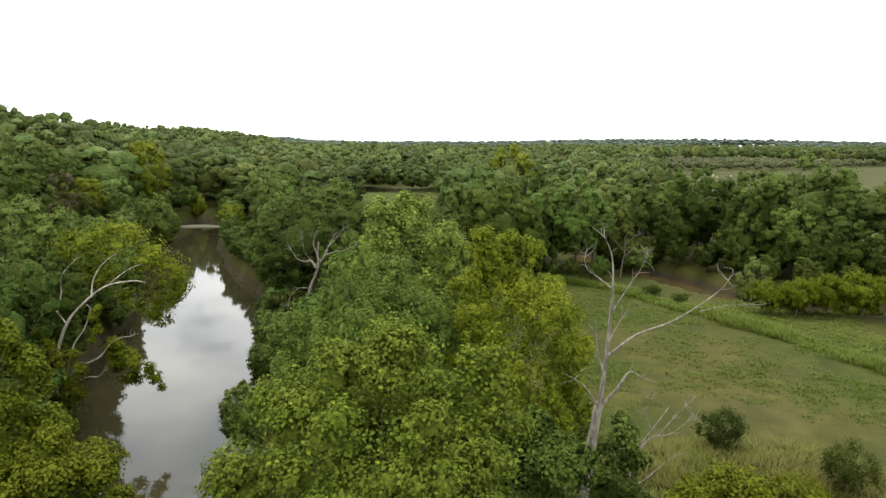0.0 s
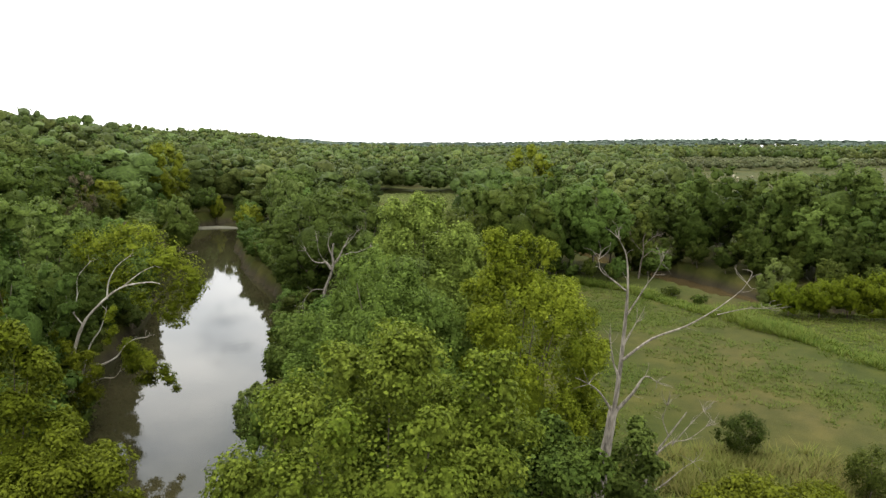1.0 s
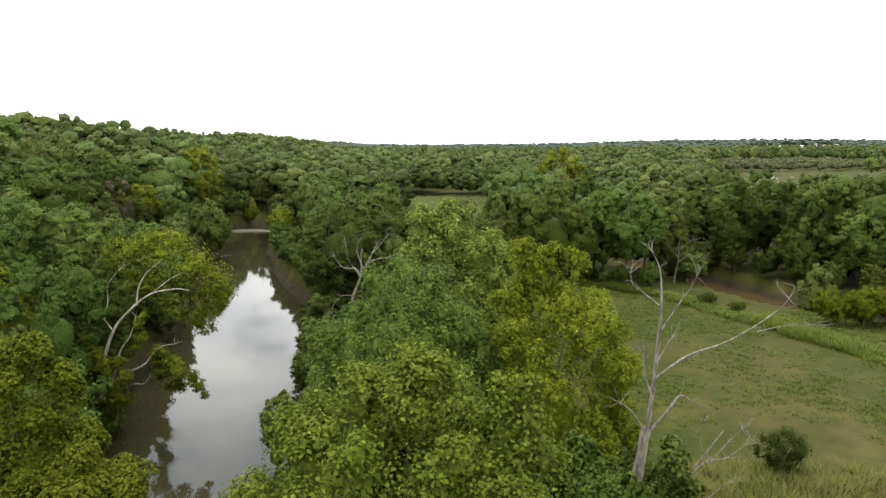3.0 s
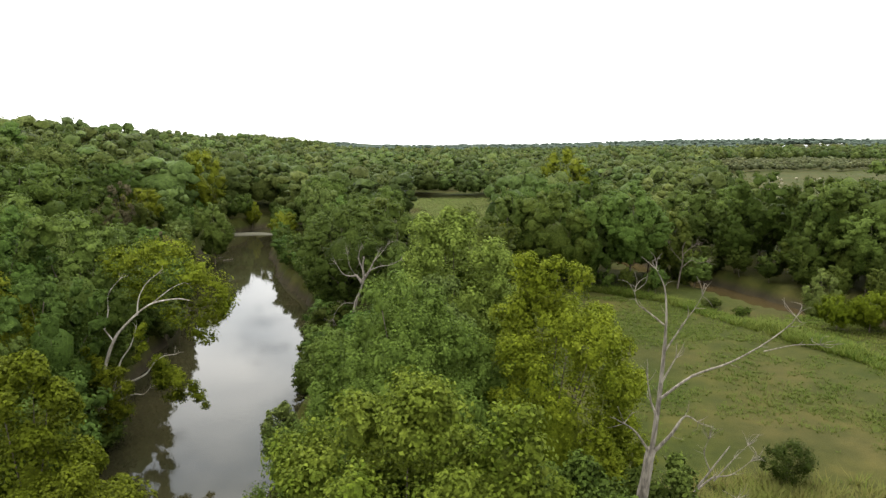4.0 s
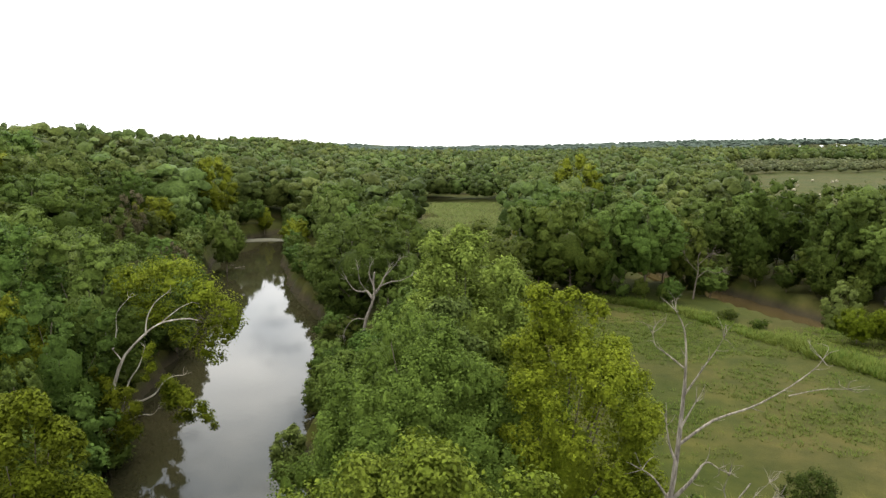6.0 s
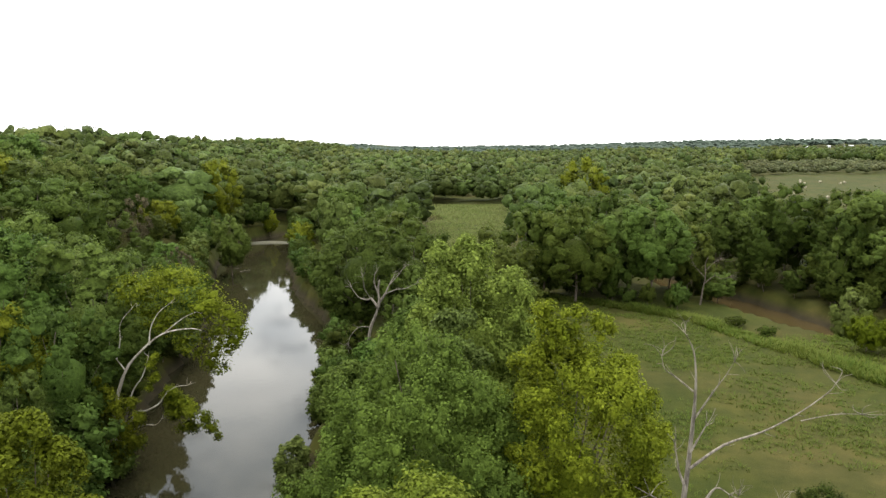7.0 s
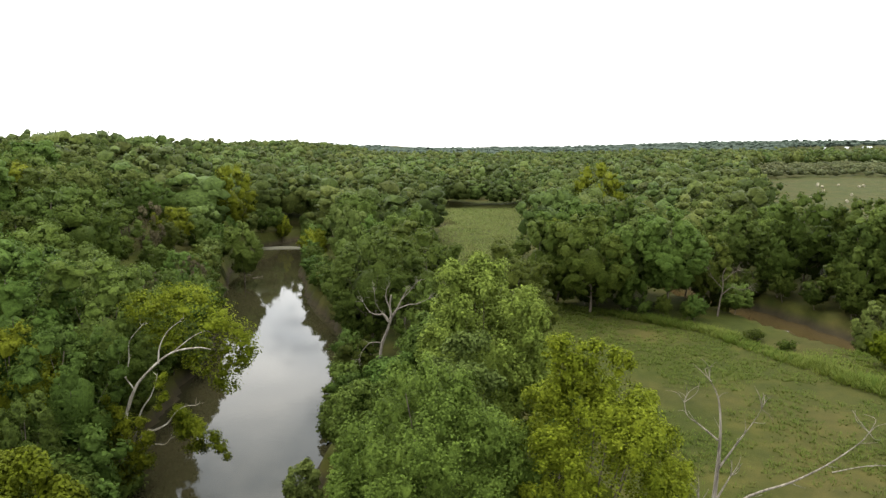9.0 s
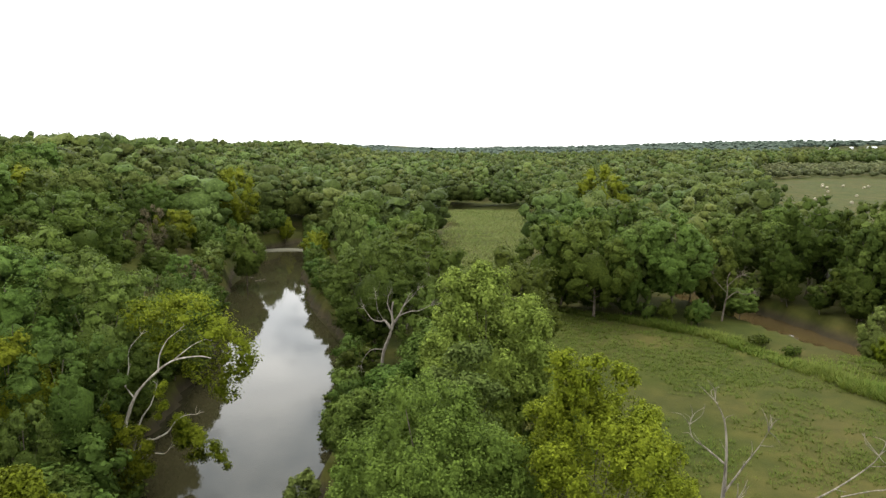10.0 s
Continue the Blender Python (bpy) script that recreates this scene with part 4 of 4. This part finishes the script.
bare_tree("dead_tree", 6.3, 29.5, [
    ("trunk", [(-0.5, -0.5), (-0.1, 4.0), (0.3, 6.8), (0.55, 8.7), (0.8, 10.6)], 0.35, 0.20),
    ("stem", [(0.8, 10.3), (1.0, 12.6), (1.1, 14.7), (1.1, 16.2), (1.0, 17.3), (0.65, 18.0)], 0.165, 0.02),
    ("limb", [(1.05, 12.8), (2.3, 13.7), (3.7, 14.2), (4.9, 14.9), (6.0, 15.7), (6.3, 16.1)], 0.09, 0.02),
    ("limb", [(4.9, 14.85), (6.1, 15.1), (7.1, 15.1)], 0.035, 0.015),
    ("limb", [(1.1, 14.7), (1.7, 15.7), (1.9, 16.1), (2.2, 16.5), (2.45, 17.0)], 0.055, 0.012),
    ("limb", [(1.05, 15.8), (0.4, 16.3), (0.0, 16.6), (-0.15, 17.1)], 0.06, 0.015),
    ("limb", [(0.8, 10.4), (1.5, 11.3), (2.0, 12.1), (2.5, 11.9)], 0.14, 0.03),
    ("limb", [(0.7, 10.5), (0.1, 11.4), (-0.4, 11.8)], 0.10, 0.03),
    ("limb", [(0.75, 10.4), (0.9, 11.9), (0.7, 12.6), (0.5, 13.5)], 0.15, 0.03),
    ("limb", [(1.05, 13.4), (1.6, 14.4)], 0.08, 0.03),
], "tall bare dead tree with grey weathered wood", BARK_DEAD, 5, 1.0, 5)

bare_tree("fallen_snag", 11.0, 37.3, [
    ("trunk", [(-1.6, -0.2), (-0.9, 1.4), (-0.3, 3.0), (0.2, 4.9), (1.0, 6.2), (1.9, 7.6)], 0.17, 0.03),
    ("limb", [(0.2, 4.9), (1.2, 5.7), (2.2, 5.9), (3.2, 6.6)], 0.10, 0.02),
    ("limb", [(-1.2, 0.8), (-1.0, 3.4), (-0.6, 4.8), (-0.9, 6.2)], 0.11, 0.02),
    ("limb", [(-0.6, 2.2), (0.9, 3.2), (2.0, 4.2), (2.6, 4.5)], 0.09, 0.02),
    ("limb", [(1.0, 6.2), (0.6, 7.2), (0.8, 8.0)], 0.06, 0.015),
    ("limb", [(1.2, 5.7), (2.2, 6.9), (2.9, 7.6)], 0.06, 0.015),
], "leaning bare grey snag at the edge of the pasture", BARK_DEAD, 6, 1.1, 9)

bare_tree("broken_snag", -13.5, 72.0, [
    ("trunk", [(-1.0, -0.5), (-0.6, 3.0), (-0.3, 6.0), (0.3, 7.7), (0.7, 9.0), (0.6, 10.3), (0.75, 11.3)], 0.22, 0.08),
    ("limb", [(0.5, 8.6), (-0.1, 9.3), (-0.6, 9.2), (-1.5, 9.4), (-2.3, 10.4)], 0.24, 0.03),
    ("limb", [(0.6, 8.9), (1.3, 9.9), (1.7, 10.8), (2.2, 11.7)], 0.24, 0.05),
    ("limb", [(1.3, 9.9), (2.4, 10.3), (3.3, 10.4), (4.4, 10.9)], 0.10, 0.03),
    ("limb", [(0.6, 10.0), (0.2, 11.0), (0.3, 11.9)], 0.16, 0.04),
    ("limb", [(1.7, 10.8), (2.7, 11.9), (3.2, 12.6)], 0.08, 0.02),
    ("limb", [(-0.3, 6.4), (-1.4, 6.4), (-2.2, 5.6), (-2.5, 4.8)], 0.08, 0.03),
    ("limb", [(-0.1, 9.3), (-0.8, 10.5), (-0.9, 11.6)], 0.06, 0.02),
], "broken pale snag among the bankside trees", BARK_DEAD, 8, 1.3, 8)

bare_tree("grey_snag", 30.0, 114.0, [
    ("trunk", [(-0.3, -0.5), (0, 2.4), (0.3, 4.5), (0.2, 6.5), (0.6, 7.6)], 0.14, 0.03),
    ("limb", [(0.2, 3.4), (1.6, 4.6), (2.8, 4.2), (4.2, 4.4)], 0.09, 0.03),
    ("limb", [(0.3, 4.4), (-1.2, 6.0), (-1.8, 7.2)], 0.07, 0.03),
    ("limb", [(0.2, 5.4), (1.6, 6.8), (2.4, 7.2)], 0.07, 0.03),
], "bare twiggy grey snag beside the side channel", BARK, 9, 2.0, 14)

def log(name, x, y, z, length, r, turn, tilt, label, mat, seed):
    """A bare trunk lying on its side, with the stubs of its limbs."""
    rng = np.random.default_rng(seed)
    e = new(name)
    e.matrix_world = pose(x, y, z, 0, tilt, turn)
    line = [np.array([u * length, 0.05 * length * math.sin(3 * u), r * 0.6 + rng.normal(0, 0.02)]) for u in (0, 0.3, 0.6, 1.0)]
    child("trunk", limbs_mesh("trunk", [(line, r, r * 0.5)], mat, rng, 8, 4), e)
    for u, side, up in ((0.35, 1, 0.6), (0.6, -1, 0.8), (0.8, 1, 0.5)):
        a = np.array([u * length, 0.05 * length * math.sin(3 * u), r * 0.6])
        child("limb", limbs_mesh("limb", [([a, a + np.array([0.12, 0.1 * side, 0.10 * up]) * length, a + np.array([0.2, 0.22 * side, 0.25 * up]) * length], r * 0.4, r * 0.1)], mat, rng, 6, 3), e)
    return tagged(e, label, "log")


log("driftwood", -58.0, 147.2, 0.0, 2.2, 0.08, 25, -4, "pale driftwood branch lying in the shallow water", BARK_DEAD, 31)
log("driftwood", -60.5, 150.5, 0.0, 1.8, 0.07, -40, -6, "pale driftwood branch lying in the shallow water", BARK_DEAD, 32)
log("fallen_log", -16.4, 72.4, 2.0, 4.6, 0.16, -42, 0, "fallen grey-brown log on the muddy river bank", BARK_DEAD, 33)

# sycamore that leans over the river
syc = bare_tree("leaning_sycamore", -29.5, 55.5, [
    ("trunk", [(-2.9, -3.9), (-2.7, 0.4), (-2.1, 4.2), (-1.0, 7.2), (0.4, 8.9), (2.3, 10.4), (4.5, 10.9), (5.6, 10.8)], 0.20, 0.04),
    ("limb", [(1.2, 9.5), (1.4, 10.9), (2.2, 12.2), (3.4, 13.1)], 0.11, 0.03),
    ("limb", [(-1.0, 7.2), (-1.9, 8.8), (-2.1, 9.9)], 0.09, 0.03),
    ("limb", [(-1.7, 8.2), (-1.3, 9.7), (-1.2, 11.2), (-0.1, 12.5)], 0.08, 0.03),
    ("limb", [(2.5, 10.5), (4.0, 11.7), (5.1, 12.2)], 0.08, 0.03),
    ("limb", [(-2.0, 0.4), (-0.5, 5.2), (0.7, 7.0), (1.4, 8.7)], 0.15, 0.05),
    ("limb", [(-2.5, 0.6), (-0.2, 3.7), (0.8, 4.1), (2.0, 4.8), (2.8, 5.8), (3.7, 6.4), (4.7, 6.6)], 0.17, 0.03),
    ("limb", [(-2.5, 1.1), (0.3, 2.8), (1.6, 3.0), (2.2, 3.6)], 0.11, 0.03),
], "leaning sycamore with pale bare limbs over the river", BARK_PALE, 11, 0.9, 3, 0.2, "tree", 2.0)
rs = np.random.default_rng(12)


def bough(parent, rows, kind, leaf, total, subs=9, core=0.5, core_r=0.5):
    v, f, nn = leafage(rs, np.array(rows, float), subs, total, leaf, 0.45, ragged=0.5, bough_core=core, core_r=core_r)
    return child("crown", mesh("crown", v, f, LEAF[kind], True, nn), parent)


bough(syc, [(1.0, 2.4, 13.1, 1.8), (2.3, 2.2, 13.9, 1.7), (3.6, 2.0, 13.2, 1.7), (5.0, 1.8, 12.2, 1.7), (6.4, 1.6, 11.5, 1.7), (7.3, 1.6, 10.6, 1.3), (7.5, 1.6, 9.7, 1.0), (6.6, 2.0, 9.2, 1.2),
            (5.5, 2.2, 9.3, 1.1), (-0.7, 2.6, 12.4, 1.5), (-1.6, 2.8, 13.1, 1.4), (4.3, 2.6, 11.3, 1.4), (5.3, 1.6, 8.2, 1.2), (3.8, 2.0, 9.2, 1.4), (6.3, 1.3, 7.5, 0.9), (1.9, 2.4, 10.6, 1.5), (0.5, 2.6, 11.0, 1.3)], "bright", 0.19, 8500, 9, 0.0, 0.42)
# a hanging spray over the water
bough(syc, [(3.1, -0.2, 5.5, 0.8), (3.8, -0.1, 4.6, 0.9), (4.4, -0.2, 3.9, 0.8), (5.4, 0.0, 3.4, 0.7), (5.9, -0.1, 2.8, 0.6), (3.2, 0.1, 3.8, 0.9), (4.1, 0.0, 2.9, 0.8), (6.4, 0.0, 2.0, 0.4), (2.8, 0.2, 4.6, 0.8)], "bright", 0.17, 3800, 8)
# leaves round the foot of the trunks
bough(syc, [(-1.7, -1.2, 5.5, 0.7), (-1.1, -1.3, 4.3, 0.9), (-0.1, -1.2, 4.9, 0.6), (0.5, -1.3, 3.7, 0.8), (-0.7, -1.4, 2.9, 1.0), (-0.1, -1.3, 2.0, 1.0), (-1.9, -1.2, 3.4, 1.0), (-3.0, -1.2, 1.8, 1.2), (-1.6, -1.4, 1.2, 1.1)], "yellow", 0.18, 4200, 8)
bough(syc, [(-2.6, -1.0, 6.7, 0.5), (-2.2, -1.0, 6.0, 0.5), (1.7, -0.9, 7.0, 0.5), (1.6, -0.8, 8.0, 0.5), (1.9, -0.8, 8.6, 0.4), (1.3, -0.8, 6.2, 0.4)], "bright", 0.16, 1500, 6)

# ---------------------------------------------------------------- bushes in the pasture
for k, (x, y, h, r, kind) in enumerate([(20.8, 48.6, 3.4, 1.7, "dark"), (26.4, 42.5, 3.6, 1.7, "dark"), (31.5, 101.5, 1.6, 1.5, "dark"), (16.5, 40.0, 1.6, 1.4, "yellow"), (22.8, 41.0, 1.5, 1.6, "yellow"), (34.0, 97.0, 1.3, 1.2, "dark")]):
    cm, tm = grown(600 + k, h, r, 0.1, kind, 0.12 if y < 60 else 0.3, 6500 if y < 60 else 500, 26, 7, "round", trunk=0.05, fat=0.26, tall=1.6, mass=0, ragged=1.3, bough_core=0.0, core_r=0.25, fill=0.35, lift=0.9)
    put_tree("bush", x, y, h, cm, tm, "dark wispy bush standing in the pasture" if kind == "dark" else "yellow-green weedy bush in the pasture", "bush", "pasture bushes", keep=0.5)


# ---------------------------------------------------------------- grass
def tufts(name, rng, X, Y, tall, wide, blades, mat, label):
    n = len(X)
    Z = ground_z(X, Y)
    a = rng.uniform(0, 6.28, (n, blades))
    h = tall[:, None] * rng.uniform(0.55, 1.15, (n, blades))
    r = wide[:, None] * np.sqrt(rng.uniform(0.02, 1, (n, blades)))
    bx, by = X[:, None] + np.cos(a) * r, Y[:, None] + np.sin(a) * r
    lean = rng.uniform(0.5, 1.3, (n, blades))
    t = a + math.pi / 2
    hw = 0.06 * wide[:, None] + 0.025
    bz = np.broadcast_to(Z[:, None] - 0.03, bx.shape)
    tipx, tipy, tipz = bx + np.cos(a) * lean * h, by + np.sin(a) * lean * h, bz + h
    v = np.stack([np.stack([bx - np.cos(t) * hw, by - np.sin(t) * hw, bz], -1), np.stack([bx + np.cos(t) * hw, by + np.sin(t) * hw, bz], -1), np.stack([tipx, tipy, tipz], -1)], 2).reshape(-1, 3)
    tri = v.reshape(-1, 3, 3)
    nor = np.cross(tri[:, 1] - tri[:, 0], tri[:, 2] - tri[:, 0])
    turn = nor[:, 2] < 0
    tri[turn] = tri[turn][:, ::-1]
    nor[turn] *= -1
    nor = np.repeat(unit(unit(nor) * 0.5 + np.array([0, 0, 1.0])), 3, 0)
    return tagged(new(name, mesh(name, tri.reshape(-1, 3), [np.arange(len(v)).reshape(-1, 3)], mat, True, nor)), label, "grass", kind="stuff")


rg = np.random.default_rng(21)
X, Y = rg.uniform(0, 62, 36000), rg.uniform(36, 122, 36000)
ok = inside(X, Y, FIELD) & in_view(X, Y, 4)
patch = np.array([noise.noise((x * 0.07, y * 0.07, 3.1)) + 0.6 * noise.noise((x * 0.33, y * 0.33, 9.7)) for x, y in zip(X, Y)])
ok &= patch + rg.uniform(-0.3, 0.3, len(X)) > 0.08
X, Y = X[ok], Y[ok]
tufts("pasture_grass", rg, X, Y, rg.uniform(0.10, 0.36, len(X)), rg.uniform(0.15, 0.55, len(X)), 9, TURF, "green grass tufts scattered over the grazed pasture")

X, Y = rg.uniform(-6, 70, 40000), rg.uniform(40, 128, 40000)
d = line_distance(X, Y, FIELD[0:9])
ok = (~inside(X, Y, FIELD)) & ((d < 3.4) | (X > 36) & (Y < 98) & (d < 18) & (rg.uniform(0, 1, len(X)) < 0.5)) & (line_distance(X, Y, CHANNEL) > 4.6) & in_view(X, Y, 4)
X, Y = X[ok], Y[ok]
lush = np.array([noise.noise((x * 0.16, y * 0.16, 5.3)) for x, y in zip(X, Y)])
tufts("tall_grass", rg, X, Y, rg.uniform(0.3, 0.9, len(X)) * (1 + 0.9 * lush) * np.where(line_distance(X, Y, FIELD[0:9]) < 3.4, 1.0, 0.4), rg.uniform(0.35, 0.7, len(X)), 14, TALL, "tall yellow-green grass along the bank of the side channel")

X, Y = rg.uniform(9, 34, 2600), rg.uniform(37, 53, 2600)
ok = np.hypot((X - 20) / 10, (Y - 44.5) / 5.5) + rg.uniform(-0.35, 0.35, len(X)) < 0.75
X, Y = X[ok], Y[ok]
tufts("dry_weeds", rg, X, Y, rg.uniform(0.4, 1.1, len(X)), rg.uniform(0.25, 0.5, len(X)), 12, WEED, "brown and olive dry weeds at the edge of the pasture")

X, Y = rg.uniform(-40, 8, 14000), rg.uniform(118, 290, 14000)
ok = inside(X, Y, MEADOW)
X, Y = X[ok], Y[ok]
tufts("meadow_grass", rg, X, Y, rg.uniform(0.4, 0.9, len(X)), rg.uniform(0.5, 0.9, len(X)), 6, ROUGH, "rough grass in the clearing beyond the trees")


# ---------------------------------------------------------------- hay field
def hay_bale(x, y, turn):
    bm = bmesh.new()
    bmesh.ops.create_cone(bm, cap_ends=True, segments=20, radius1=0.7, radius2=0.7, depth=1.3)
    bmesh.ops.bevel(bm, geom=[e_ for e_ in bm.edges if abs(e_.verts[0].co.z - e_.verts[1].co.z) < 0.01], offset=0.09, segments=2, affect="EDGES")
    bmesh.ops.transform(bm, matrix=pose(0, 0, 0.66, 90, 0, 0), verts=bm.verts)
    me = bpy.data.meshes.new("hay_bale")
    bm.to_mesh(me)
    bm.free()
    me.materials.append(STRAW)
    ob = new("hay_bale", me)
    ob.matrix_world = pose(x, y, float(ground_z(x, y)), 0, 0, turn)
    return tagged(ob, "round pale straw hay bale lying in the mown field", "hay bale", "hay bales in the field")


first_bale = hay_bale(120, 363, 20)
for k, (x, y) in enumerate([(144, 341), (147, 379), (170, 435), (194, 444), (165, 385.5), (136, 361), (152, 469), (187, 455), (172, 447), (160, 408), (200, 452), (178, 462)]):
    copy_thing(first_bale, pose(x, y, float(ground_z(x, y)), 0, 0, 37 * k))


# ---------------------------------------------------------------- far farmstead
def box_mesh(name, size, mat, ridge=None):
    """A box, or with ridge a gabled roof of that height."""
    x, y, z = size
    if ridge is None:
        v = [(sx * x / 2, sy * y / 2, sz) for sz in (0, z) for sx, sy in ((-1, -1), (1, -1), (1, 1), (-1, 1))]
        f = [(0, 1, 2, 3), (4, 5, 6, 7), (0, 1, 5, 4), (1, 2, 6, 5), (2, 3, 7, 6), (3, 0, 4, 7)]
        return mesh(name, np.array(v), [np.array(f)], mat)
    v = [(-x / 2, -y / 2, 0), (x / 2, -y / 2, 0), (x / 2, y / 2, 0), (-x / 2, y / 2, 0), (-x / 2, 0, ridge), (x / 2, 0, ridge)]
    return mesh(name, np.array(v), [np.array([(0, 1, 5, 4), (2, 3, 4, 5), (0, 1, 2, 3)]), np.array([(1, 2, 5), (3, 0, 4)])], mat)


def farm_building(x, y, w_, d_, h_, z, label, category, turn=0):
    e = new(category.replace(" ", "_"))
    e.matrix_world = pose(x, y, z, 0, 0, turn)
    child("wall", box_mesh("wall", (w_, d_, h_), WHITE), e)
    roof = child("roof", box_mesh("roof", (w_ + 1.0, d_ + 1.2, 1), ROOF, d_ * 0.28), e)
    roof.location = (0, 0, h_)
    for k in (-0.28, 0.28):
        win = child("window", box_mesh("window", (1.2, 0.08, 1.4), GLASS_DARK), e)
        win.location = (k * w_, -d_ / 2 - 0.03, 1.0)
    return tagged(e, label, category)


for x, y, w_, d_, h_, label, category, turn in (
    (548, 1400, 6.0, 5, 2.6, "small white farmhouse on the far slope", "farm house", 10),
    (588, 1400, 5.2, 5, 2.4, "small white outbuilding on the far slope", "farm house", -15),
    (628, 1410, 15, 6, 1.6, "long low white barn on the far slope", "barn", 0),
):
    farm_building(x, y, w_, d_, h_, float(ground_z(x, y)), label, category, turn)
